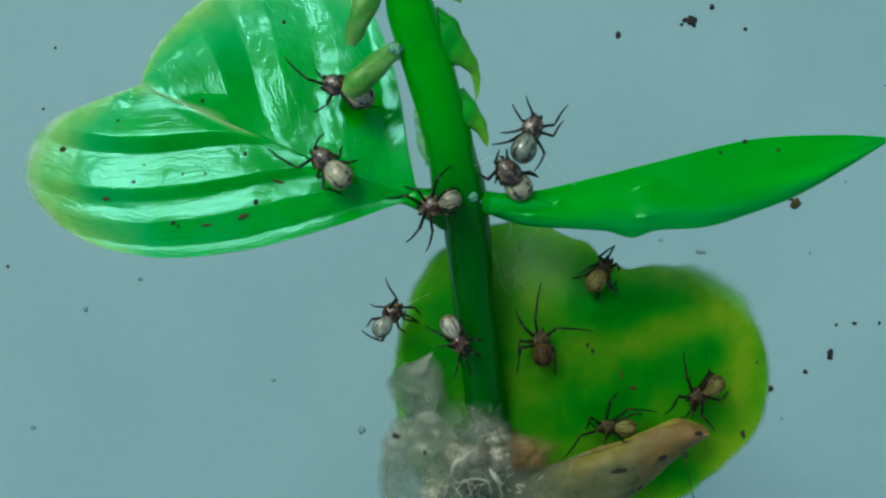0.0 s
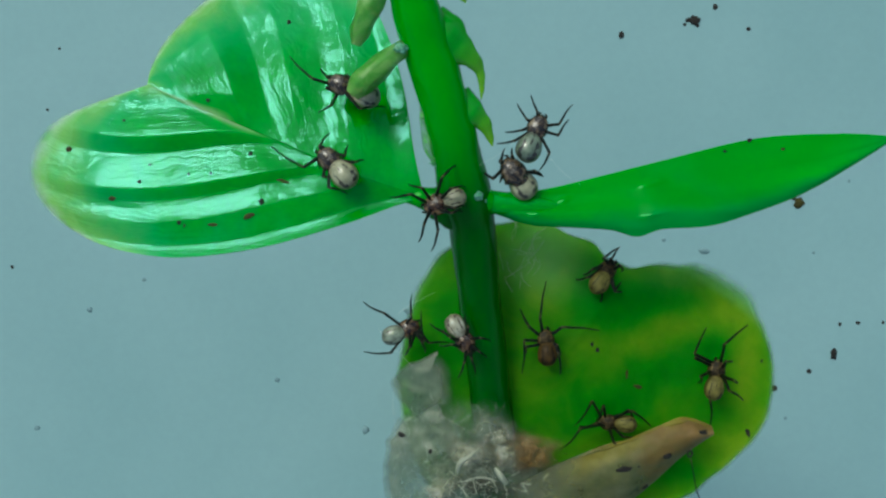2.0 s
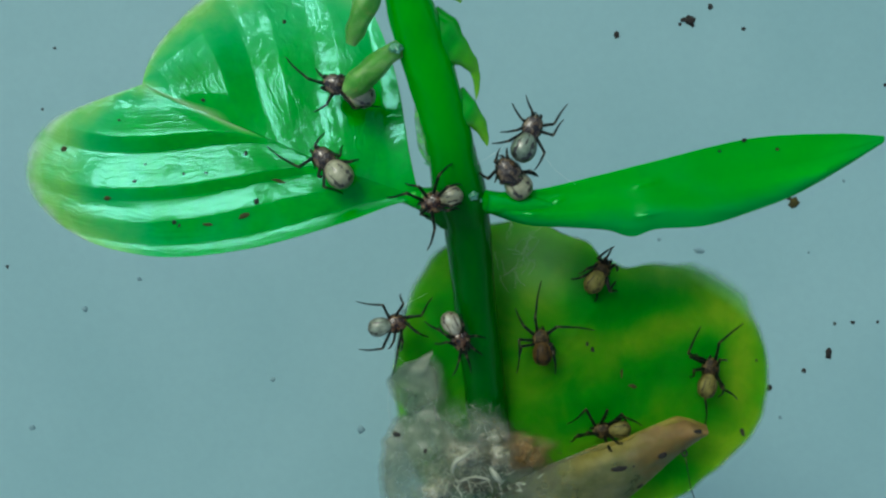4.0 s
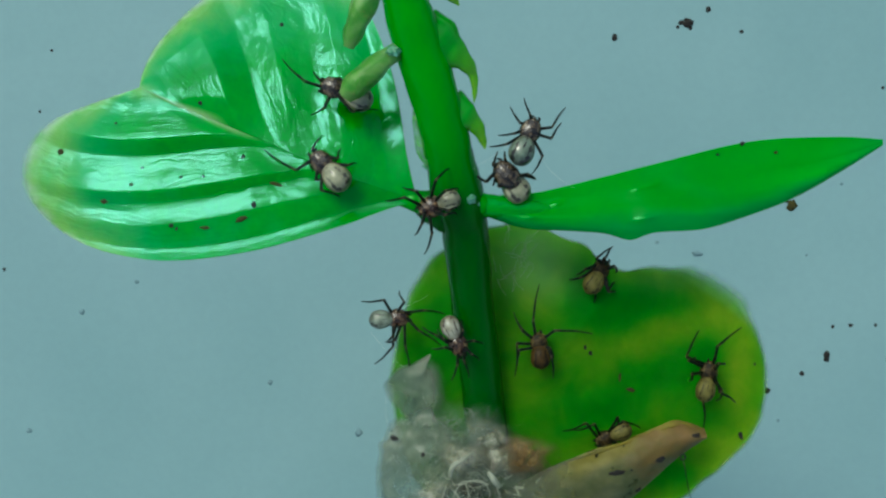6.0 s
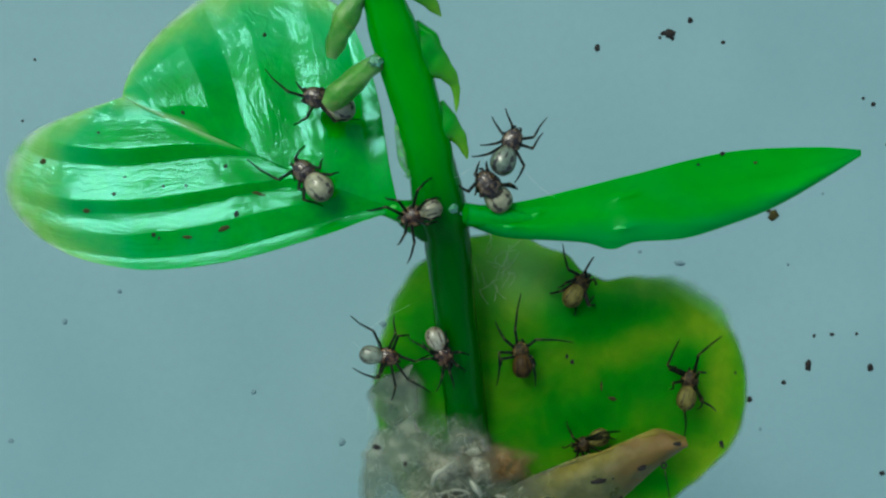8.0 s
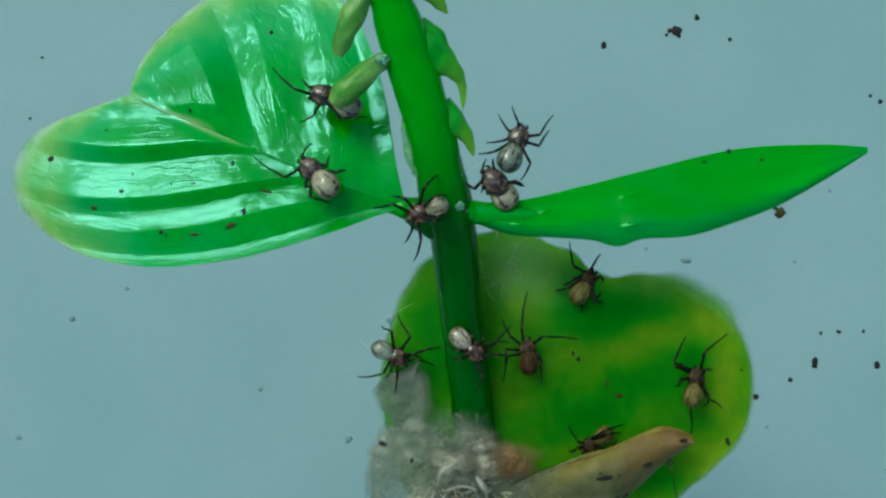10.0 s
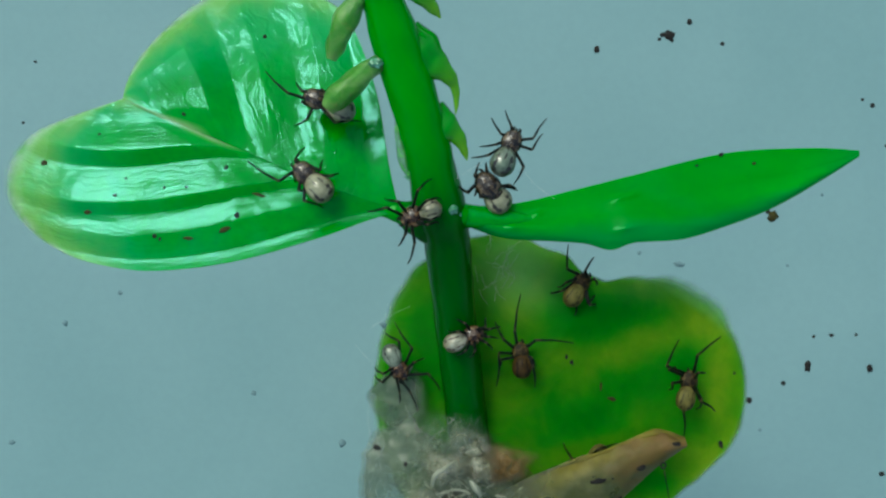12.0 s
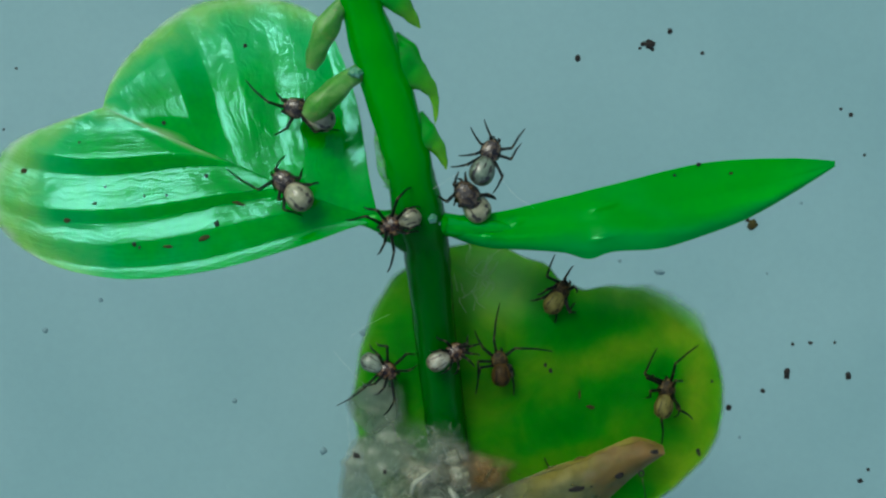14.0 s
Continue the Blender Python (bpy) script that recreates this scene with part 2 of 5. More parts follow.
def mat_dry():
    """Withered leaf: olive grey, yellow along its upper edge, brown at the tip, half clear."""
    m, t, b = shader("withered_leaf", 0.55, 1.4, sss=0.35, sss_color=(1.0, 0.8, 0.3))
    col = ramp(t, noise_of(t, 0.4, 5, 0.6, stretch=(1, 1.6, 1)), [(0.3, (0.052, 0.070, 0.018)), (0.5, (0.10, 0.112, 0.040)), (0.7, (0.15, 0.158, 0.075))])
    col = blend(t, curve_of(t, attribute(t, "along"), 0.1, 0.5, 0.7, 0.0), col, (0.135, 0.18, 0.115))
    rim = t.nodes.new("ShaderNodeMath")
    rim.operation = "MULTIPLY"
    t.links.new(curve_of(t, attribute(t, "margin"), 0.05, 0.38, 0.9, 0.0), rim.inputs[0])
    t.links.new(curve_of(t, attribute(t, "along"), 0.3, 0.55), rim.inputs[1])
    col = blend(t, rim.outputs[0], col, (0.20, 0.17, 0.012))
    tip = added(t, attribute(t, "along"), curve_of(t, noise_of(t, 0.6, 4), 0.3, 0.7, -0.12, 0.12))
    col = blend(t, curve_of(t, tip, 0.72, 1.0), col, (0.17, 0.105, 0.032))
    t.links.new(col, b.inputs["Base Color"])
    thin = t.nodes.new("ShaderNodeMath")
    thin.operation = "MULTIPLY"
    t.links.new(curve_of(t, noise_of(t, 0.5, 4, 0.6), 0.35, 0.7, 0.68, 1.0), thin.inputs[0])
    t.links.new(curve_of(t, attribute(t, "along"), 0.05, 0.6, 0.45, 0.95), thin.inputs[1])
    t.links.new(thin.outputs[0], b.inputs["Alpha"])
    bumped(t, b, noise_of(t, 1.2, 5), 0.1, 0.6)
    return m


def mat_plain(name, low, high, rough=0.6, scale=2.0, coat=0.0, sss=0.0, bump=0.02):
    m, t, b = shader(name, rough, 1.3, coat=coat, sss=sss, sss_color=(1, 0.8, 0.6))
    t.links.new(ramp(t, noise_of(t, scale, 4), [(0.3, low), (0.7, high)]), b.inputs["Base Color"])
    bumped(t, b, noise_of(t, scale * 2, 4), bump, 0.5)
    return m


def mat_mottled(name, tones, coat):
    """Hard shell, dark with rusty and tan patches."""
    m, t, b = shader(name, 0.22 if coat else 0.45, 1.42 if coat else 1.25, coat=coat, sss=0.1, sss_color=(1, 0.8, 0.6))
    b.inputs["Coat Roughness"].default_value = 0.08
    t.links.new(ramp(t, noise_of(t, 3.6, 5, 0.62), [(0.42, tones[0]), (0.52, tones[1]), (0.63, tones[2])]), b.inputs["Base Color"])
    bumped(t, b, noise_of(t, 4.0, 4), 0.12, 0.8)
    return m


def mat_leg(name, dark, pale):
    """Dark leg, pale where it leaves the joint, with faint rings further out."""
    m, t, b = shader(name, 0.45, 1.18)
    ring = t.nodes.new("ShaderNodeMath")
    ring.operation = "SINE"
    many = node(t, "ShaderNodeMath")
    many.operation = "MULTIPLY"
    many.inputs[1].default_value = 15.0
    t.links.new(attribute(t, "along"), many.inputs[0])
    t.links.new(many.outputs[0], ring.inputs[0])
    col = blend(t, curve_of(t, ring.outputs[0], 0.5, 0.98, 0.0, 0.15), dark, pale)
    col = blend(t, curve_of(t, attribute(t, "along"), 0.02, 0.16, 0.75, 0.0), col, pale)
    t.links.new(col, b.inputs["Base Color"])
    bumped(t, b, noise_of(t, 8.0, 3), 0.02, 0.5)
    return m


def mat_abdomen(name, pale, dark, mark, faint=0.0, flank=(0.1, 0.09, 0.05), coat=0.4):
    """Swollen abdomen: pale sides, a grey heart mark edged by dark bars, spots near the tail."""
    m, t, b = shader(name, 0.3 if coat else 0.5, 1.4 if coat else 1.25, coat=coat, sss=0.35, sss_color=(1.0, 0.85, 0.6))
    body = ramp(t, noise_of(t, 1.6, 4), [(0.3, dark), (0.62, pale)])
    body = blend(t, curve_of(t, attribute(t, "flank"), 0.1, 0.9, 0.0, 0.8), body, flank)
    n = curve_of(t, noise_of(t, 2.6, 4), 0.3, 0.7, -0.34 - faint, 0.3 - faint)
    add = t.nodes.new("ShaderNodeMath")
    t.links.new(attribute(t, "pattern"), add.inputs[0])
    t.links.new(n, add.inputs[1])
    t.links.new(blend(t, curve_of(t, add.outputs[0], 0.35, 0.7), body, mark), b.inputs["Base Color"])
    bumped(t, b, noise_of(t, 2.8, 4), 0.08, 0.6)
    return m


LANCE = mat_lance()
FUZZ = mat_plain("pale_fuzz", (0.30, 0.42, 0.34), (0.55, 0.62, 0.52), 0.5)
FUZZ.node_tree.nodes["Principled BSDF"].inputs["Alpha"].default_value = 0.40
# sparkle of the wet bumps is put into their pale colour
GLINT_BUMP = mat_plain("wet_glint_bump", (0.004, 0.16, 0.03), (0.16, 0.48, 0.34), 0.06, 2.2, coat=1.0, sss=0.2, bump=0.12)
PEAT = mat_plain("peat", (0.018, 0.014, 0.008), (0.10, 0.075, 0.04), 0.9, 0.8, bump=0.3)
GLASSY = mat_glassy()
BOARD, LEAF, OLD, STEM, SHOOT, POD = mat_board(), mat_leaf(), mat_old_leaf(), mat_stem(), mat_shoot(), mat_pod()
FLESH, SOIL, FIBRE, DRY = mat_flesh(), mat_soil(), mat_fibre(), mat_dry()
CREAM = mat_clump("cream_matting", (0.10, 0.125, 0.07), (0.24, 0.26, 0.175), (0.46, 0.47, 0.37))
RUSTY = mat_clump("rotten_brown_pulp", (0.085, 0.055, 0.010), (0.15, 0.09, 0.020), (0.22, 0.165, 0.07), 0.3)
DARKMAT = mat_clump("dark_matting", (0.012, 0.016, 0.008), (0.05, 0.05, 0.026), (0.20, 0.20, 0.14), 0.2)
SPECK = mat_plain("dark_dirt", (0.005, 0.006, 0.006), (0.022, 0.020, 0.017), 0.7, 3.0)
GREYSPECK = mat_plain("grey_dirt", (0.13, 0.225, 0.24), (0.165, 0.285, 0.30), 0.8, 3.0)
BROWN = mat_plain("brown_crumb", (0.018, 0.019, 0.004), (0.052, 0.050, 0.008), 0.7, 3.0)
CARAPACE = mat_mottled("brown_carapace", ((0.003, 0.003, 0.002), (0.030, 0.019, 0.009), (0.12, 0.095, 0.055)), 0.5)
CARTAN = mat_mottled("tan_carapace", ((0.012, 0.006, 0.003), (0.055, 0.026, 0.010), (0.17, 0.115, 0.05)), 0.4)
CAROLIVE = mat_mottled("olive_carapace", ((0.008, 0.008, 0.003), (0.036, 0.024, 0.008), (0.085, 0.065, 0.02)), 0.0)
LEG = mat_leg("dark_leg", (0.004, 0.008, 0.007), (0.075, 0.065, 0.038))
LEGTAN = mat_leg("tan_leg", (0.003, 0.006, 0.003), (0.060, 0.055, 0.018))
CREAM_AB = mat_abdomen("cream_abdomen", (0.33, 0.35, 0.23), (0.13, 0.14, 0.08), (0.025, 0.024, 0.018), -0.08, (0.16, 0.14, 0.085))
WHITE_AB = mat_abdomen("white_abdomen", (0.42, 0.45, 0.35), (0.18, 0.17, 0.11), (0.05, 0.035, 0.025), -0.08, (0.10, 0.055, 0.022))
GREY_AB = mat_abdomen("grey_abdomen", (0.28, 0.35, 0.27), (0.07, 0.095, 0.065), (0.018, 0.018, 0.014), 0.0, (0.05, 0.05, 0.035))
GLASSY_AB = mat_abdomen("glassy_abdomen", (0.17, 0.24, 0.17), (0.05, 0.075, 0.05), (0.012, 0.013, 0.010), -0.22, (0.05, 0.06, 0.04), 0.8)
TAN_AB = mat_abdomen("tan_abdomen", (0.165, 0.155, 0.040), (0.055, 0.052, 0.013), (0.018, 0.016, 0.006), -0.06, (0.07, 0.052, 0.012), 0.0)
RUST_AB = mat_abdomen("rust_abdomen", (0.060, 0.034, 0.007), (0.014, 0.010, 0.003), (0.006, 0.005, 0.002), -0.2, (0.060, 0.034, 0.006), 0.0)
MATTED = mat_plain("matted_silk", (0.30, 0.40, 0.28), (0.62, 0.68, 0.52), 0.4)
MATTED.node_tree.nodes["Principled BSDF"].inputs["Alpha"].default_value = 0.75
SILK = mat_plain("silk", (0.5, 0.52, 0.5), (0.6, 0.62, 0.6), 0.4)


# ---- building helpers (millimetres) ----
def mesh_from(name, verts, faces, material, attributes=None, smooth=True):
    me = bpy.data.meshes.new(name)
    me.from_pydata([(x * MM, y * MM, z * MM) for x, y, z in verts], [], faces)
    me.materials.append(material)
    for key, values in (attributes or {}).items():
        a = me.attributes.new(key, "FLOAT", "POINT")
        a.data.foreach_set("value", list(values))
    if smooth:
        me.polygons.foreach_set("use_smooth", [True] * len(me.polygons))
    me.update()
    bm = bmesh.new()
    bm.from_mesh(me)
    bmesh.ops.remove_doubles(bm, verts=bm.verts, dist=1e-7)
    bmesh.ops.recalc_face_normals(bm, faces=bm.faces)
    bm.to_mesh(me)
    bm.free()
    return me


def part(name, me, parent, label="", at=None):
    ob = new(name, me)
    ob.parent = parent
    if at is not None:
        ob.matrix_basis = at
    return tagged(ob, label)


def thing(name, label, category, group="", kind="", me=None, at=None):
    ob = new(name, me)
    if at is not None:
        ob.matrix_basis = at
    return tagged(ob, label, category, group, kind)


def spline(points, t):
    """Smooth curve through the points, t from 0 to 1."""
    n = len(points) - 1
    i = min(int(t * n), n - 1)
    f = t * n - i
    p = [Vector(points[max(0, min(n, i + k))]) for k in (-1, 0, 1, 2)]
    return 0.5 * (2 * p[1] + (p[2] - p[0]) * f + (2 * p[0] - 5 * p[1] + 4 * p[2] - p[3]) * f * f + (3 * p[1] - p[0] - 3 * p[2] + p[3]) * f ** 3)


def value(values, t):
    n = len(values) - 1
    i = min(int(t * n), n - 1)
    f = t * n - i
    f = f * f * (3 - 2 * f)
    return values[i] * (1 - f) + values[i + 1] * f


def tube(name, points, radii, material, rings=24, sides=14, flat=1.0, rough=0.0, seed=0.0):
    """A round or flattened limb along a smooth curve, closed at both ends; flat scales it in height."""
    verts, faces, along = [], [], []
    up = Vector((0, 0, 1))
    for i in range(rings + 1):
        t = i / rings
        c = spline(points, t)
        d = (spline(points, min(1, t + 0.01)) - spline(points, max(0, t - 0.01))).normalized()
        side = d.cross(up)
        side = side.normalized() if side.length > 1e-4 else Vector((1, 0, 0))
        top = side.cross(d)
        r = value(radii, t)
        for k in range(sides):
            a = 2 * math.pi * k / sides
            w = 1 + rough * noise.noise(Vector((c.x * 0.9 + seed, c.y * 0.9 + 2 * math.cos(a), 2 * math.sin(a))))
            verts.append(c + side * (math.cos(a) * r * w) + top * (math.sin(a) * r * w * flat))
            along.append(t)
    for i in range(rings):
        for k in range(sides):
            a, b = i * sides + k, i * sides + (k + 1) % sides
            faces.append((a, b, b + sides, a + sides))
    verts += [spline(points, 0), spline(points, 1)]
    along += [0, 1]
    n = (rings + 1) * sides
    for k in range(sides):
        faces.append((n, (k + 1) % sides, k))
        faces.append((n + 1, rings * sides + k, rings * sides + (k + 1) % sides))
    return mesh_from(name, verts, faces, material, {"along": along})


def sheet(name, surface, nu, nv, thick, material, closed=False):
    """A leaf blade with thickness. surface(u, v) gives the place, the margin value and the thickness factor."""
    verts, faces, margin, along, across = [], [], [], [], []
    for layer in (0, 1):
        for i in range(nu + 1):
            for j in range(nv + 1):
                u, v = i / nu, j / nv
                p, m, k = surface(u, v)
                verts.append((p[0], p[1], p[2] - layer * thick * k))
                margin.append(m), along.append(v), across.append(u)
    n = (nu + 1) * (nv + 1)
    at = lambda i, j: i * (nv + 1) + j
    for i in range(nu):
        for j in range(nv):
            q = (at(i, j), at(i + 1, j), at(i + 1, j + 1), at(i, j + 1))
            faces.append(q)
            faces.append(tuple(n + a for a in reversed(q)))
    rim = [(at(i, nv), at(i + 1, nv)) for i in range(nu)]
    if not closed:
        rim += [(at(i + 1, 0), at(i, 0)) for i in range(nu)]
        rim += [(at(0, j), at(0, j + 1)) for j in range(nv)] + [(at(nu, j + 1), at(nu, j)) for j in range(nv)]
    faces += [(a, b, n + b, n + a) for a, b in rim]
    return mesh_from(name, verts, faces, material, {"margin": margin, "along": along, "across": across})


def lump(name, size, material, seed, rough=0.3, freq=1.2, sub=3, extra=None):
    """An uneven lump about its own centre."""
    bm = bmesh.new()
    bmesh.ops.create_icosphere(bm, subdivisions=sub, radius=1.0)
    for v in bm.verts:
        p = v.co.copy()
        k = 1 + rough * noise.fractal(p * freq + Vector((seed * 3.7, seed * 1.3, seed)), 0.8, 2.0, 4)
        v.co = Vector((p.x * size[0], p.y * size[1], p.z * size[2])) * (k * MM)
    me = bpy.data.meshes.new(name)
    bm.to_mesh(me)
    bm.free()
    me.materials.append(material)
    me.polygons.foreach_set("use_smooth", [True] * len(me.polygons))
    return me


def put(x, y, z, rx=0, ry=0, rz=0):
    return pose(x * MM, y * MM, z * MM, rx, ry, rz)


# ---- the board under everything ----
GROUND = -60
bm = bmesh.new()
bmesh.ops.create_cube(bm, size=1.0, matrix=Matrix.Diagonal((0.40, 0.40, 0.006, 1)))
bmesh.ops.bevel(bm, geom=[e for e in bm.edges], offset=0.0015, segments=3, affect="EDGES", profile=0.5)
me = bpy.data.meshes.new("ground")
bm.to_mesh(me)
bm.free()
me.materials.append(BOARD)
tagged(new("ground", me), "matt pale blue-grey board with scattered specks", "ground", kind="structure").location = (0, 0, GROUND * MM - 0.003)


# ---- the sprig ----
# foot, crest and far end of each rib across the lobe, and its height
LOWER_RIBS = ((-0.01, 0.0, 0.10, 0.18), (0.10, 0.235, 0.315, 0.15), (0.34, 0.40, 0.57, 0.30), (0.57, 0.66, 0.90, 0.40))
UPPER_RIBS = ((-0.01, 0.0, 0.064, 0.23), (0.066, 0.18, 0.23, 0.13), (0.25, 0.36, 0.445, 0.23), (0.46, 0.572, 0.82, 0.50))


def build_sprig():
    sprig = thing("plant_sprig", "glossy green sprig with ribbed leaves growing from pale pulp", "plant")
    stem = [(4.1, -17.59, 3), (3.12, -13.29, 6), (2.65, -10.39, 8), (2.28, -7.69, 9.5), (1.84, -4.19, 11), (1.48, -0.86, 12.4), (1.22, 1.2, 13.2), (0.86, 2.76, 14), (0.46, 4.59, 14.6), (-0.08, 6.8, 15.2), (-0.78, 9.22, 16), (-1.4, 11.02, 16.8), (-1.95, 12.77, 17.6), (-2.5, 14.68, 18.6), (-2.7, 16.66, 20)]
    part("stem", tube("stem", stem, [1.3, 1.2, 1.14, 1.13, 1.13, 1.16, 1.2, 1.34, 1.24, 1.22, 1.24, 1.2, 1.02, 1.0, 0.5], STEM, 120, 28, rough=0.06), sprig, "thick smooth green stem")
    part("node", tube("node", [(-0.26, 2.27, 14), (0.89, 2.56, 14.1), (2.25, 2.33, 14)], [0.5, 1.25, 0.55], STEM, 20, 20, 0.9, 0.1), sprig)
    node_pt = (-1.21, 2.56, 14)
    notch = (-15.64, 8.52, 12.9)
    mid = [node_pt, (-4.13, 3.53, 14.2), (-6.45, 4.46, 14), (-8.78, 5.52, 13.8), (-11.14, 6.53, 13.5), (-13.53, 7.55, 13.2), notch]
    lower_side = [node_pt, (-2.71, 2.16, 14), (-5.28, 1.23, 14.2), (-9.58, 0.03, 14.2), (-13.67, -0.46, 13.9), (-16.63, -0.14, 13.6), (-18.75, 0.52, 13.3)]
    lower_rim = [(-18.75, 0.52, 13.3), (-20.44, 1.55, 13), (-21.77, 3.26, 12.8), (-21.78, 5.18, 12.6), (-20.64, 6.72, 12.5), (-18.69, 7.61, 12.5), notch]
    upper_side = [node_pt, (-1.73, 4.87, 13.9), (-2.21, 7.88, 13.35), (-2.75, 9.98, 12.95), (-3.51, 11.97, 12.5), (-4.27, 13.42, 12.2)]
    upper_rim = [(-4.27, 13.42, 12.2), (-5.94, 14.41, 11.75), (-8.83, 14.87, 11.3), (-11.55, 14.29, 11.2), (-13.59, 12.67, 11.5), (-15.03, 10.84, 12), (-15.57, 9.46, 12.5), notch]

    def lobe(side, rim, bend, ribs):
        corner = Vector(rim[0])

        def surface(u, v):
            m, r, s, e = spline(mid, u ** bend), spline(rim, u), spline(side, v), Vector(notch)
            p = (1 - v) * m + v * r + (1 - u) * s + u * e - ((1 - u) * (1 - v) * Vector(node_pt) + u * (1 - v) * e + (1 - u) * v * corner + u * v * e)
            ridge = height = 0.0
            for foot, crest, top, rise in ribs:
                # each rib climbs gently from its foot towards the node and drops to the next
                if foot <= u <= crest:
                    ridge, height = (u - foot) / (crest - foot), rise
                elif crest < u <= top:
                    ridge, height = (top - u) / (top - crest), rise
            ridge = ridge * 0.7 + 0.3 * ridge * ridge * (3 - 2 * ridge)
            fade = min(1, v * 4) * min(1, (1 - v) * 3.6) * min(1, (1 - u) * 5)
            p.z += height * ridge * fade + 0.08 * noise.noise(p * 0.4) + 0.012 * noise.noise(p * 1.7)
            edge = max(v ** 2.2, (max(0, u - 0.6) / 0.4) ** 2 * 0.9)
            return p, edge, 1.0 - 0.75 * v ** 6
        return surface
    blade = part("leaf_blade", sheet("leaf_blade", lobe(lower_side, lower_rim, 1.35, LOWER_RIBS), 120, 90, 0.45, LEAF), sprig, "heart-shaped ribbed leaf, lower lobe, pale margin")
    blade = part("leaf_blade", sheet("leaf_blade", lobe(upper_side, upper_rim, 0.9, UPPER_RIBS), 200, 90, 0.45, LEAF), sprig, "heart-shaped ribbed leaf, upper lobe, pale margin")
    part("leaf_stalk", tube("leaf_stalk", [(0.9, 1.85, 13.5), (0.3, 2.05, 13.55), (-0.45, 2.3, 13.65), (-1.27, 2.57, 13.75), (-2.14, 2.66, 13.8), (-3.2, 2.95, 13.75)], [1.2, 1.12, 0.92, 0.58, 0.34, 0.12], STEM, 40, 18, 0.75), sprig)

    top = [(2.19, 2.85, 14), (4.78, 2.99, 14), (7.94, 3.71, 14), (10.82, 4.43, 14), (15.69, 5.57, 14.1), (19.94, 5.79, 14.3), (22.38, 5.65, 14.5)]
    low = [(2.25, 1.82, 13.8), (4.2, 1.18, 14.1), (6.46, 1.03, 14.4), (8.31, 0.89, 14.5), (9.58, 0.57, 14.6), (10.84, 0.94, 14.7), (13.24, 1.11, 14.8), (15.51, 1.79, 14.8), (17.79, 2.67, 14.8), (20.09, 3.93, 14.7), (22.38, 5.34, 14.5)]

    def lance(u, v):
        a, b = spline(top, u), spline(low, u)
        p = a.lerp(b, v)
        fold = max(0.0, min(1.0, (v - 0.42) / 0.3))
        lower = max(0.0, min(1.0, (v - 0.74) / 0.26))
        ridge = 0.12 * math.sin(math.pi * v) + 0.24 * fold * fold * (3 - 2 * fold) - 0.30 * lower * lower + 0.03 * math.cos(2 * math.pi * (2.0 * v + 0.25 * u))
        p.z += ridge * min(1, 6 * (1 - u) + 0.1) + 0.10 * noise.noise(Vector((p.x * 0.35, p.y * 1.1, 2.0)))
        # short raised welts that catch the light
        for cx, cy, long, high, rise in ((10.6, 3.35, 0.45, 0.2, 0.10), (10.0, 3.2, 0.3, 0.15, 0.07), (5.9, 2.45, 0.3, 0.16, 0.08), (10.3, 1.65, 0.55, 0.16, 0.09), (4.6, 1.75, 0.4, 0.18, 0.08)):
            lean = p.y - cy - 0.22 * (p.x - cx)
            p.z += rise * math.exp(-((p.x - cx) / long) ** 2 - (lean / high) ** 2)
        return p, 0.5 * u ** 6, 0.4 + 0.6 * math.sin(math.pi * v)
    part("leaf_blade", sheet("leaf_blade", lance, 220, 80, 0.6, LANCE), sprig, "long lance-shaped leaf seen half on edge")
    part("leaf_stalk", tube("leaf_stalk", [(1.32, 2.45, 14), (2.48, 2.33, 14), (4.2, 2.16, 14.1), (6.49, 2.04, 14.1)], [0.8, 0.6, 0.5, 0.1], LEAF, 24, 12, 0.7), sprig)

    # older heart-shaped leaf lower down
    rim = [(3.74, 1.54, 9.5), (5.9, 1.14, 9.5), (7.76, 0.28, 9.4), (9, -0.71, 9.4), (9.92, -1.14, 9.4), (11.82, -0.84, 9.2), (14.45, -0.92, 9), (16.6, -2.1, 8.8), (17.68, -4.6, 8.6), (18.26, -7.03, 8.4), (17.82, -9.73, 8.2), (16.16, -12.03, 8), (13.83, -13.86, 8), (10.92, -15.44, 8), (6.82, -17.02, 8), (2.08, -16.38, 8), (-1.23, -13.19, 8.2), (-2.63, -9.36, 8.6), (-2.71, -5.88, 9), (-2.11, -3.16, 9.2), (-0.62, -0.59, 9.4), (1.42, 0.9, 9.5), (3.74, 1.54, 9.5)]
    heart = Vector((6.25, -6.19, 9))

    def old(u, v):
        r = spline(rim, u)
        p = heart.lerp(r, v)
        wob = noise.noise(r * 0.9) * 0.22 * v ** 8
        p += (r - heart).normalized() * (wob + 0.14 * v ** 4)
        p.z += 0.5 * noise.noise(p * 0.16 + Vector((3, 1, 0))) + 0.10 * noise.noise(p * 0.7) - 0.5 * v ** 3
        return p, v, 1.0 - 0.7 * v ** 5
    blade = sheet("old_leaf", old, 200, 60, 0.35, OLD, closed=True)
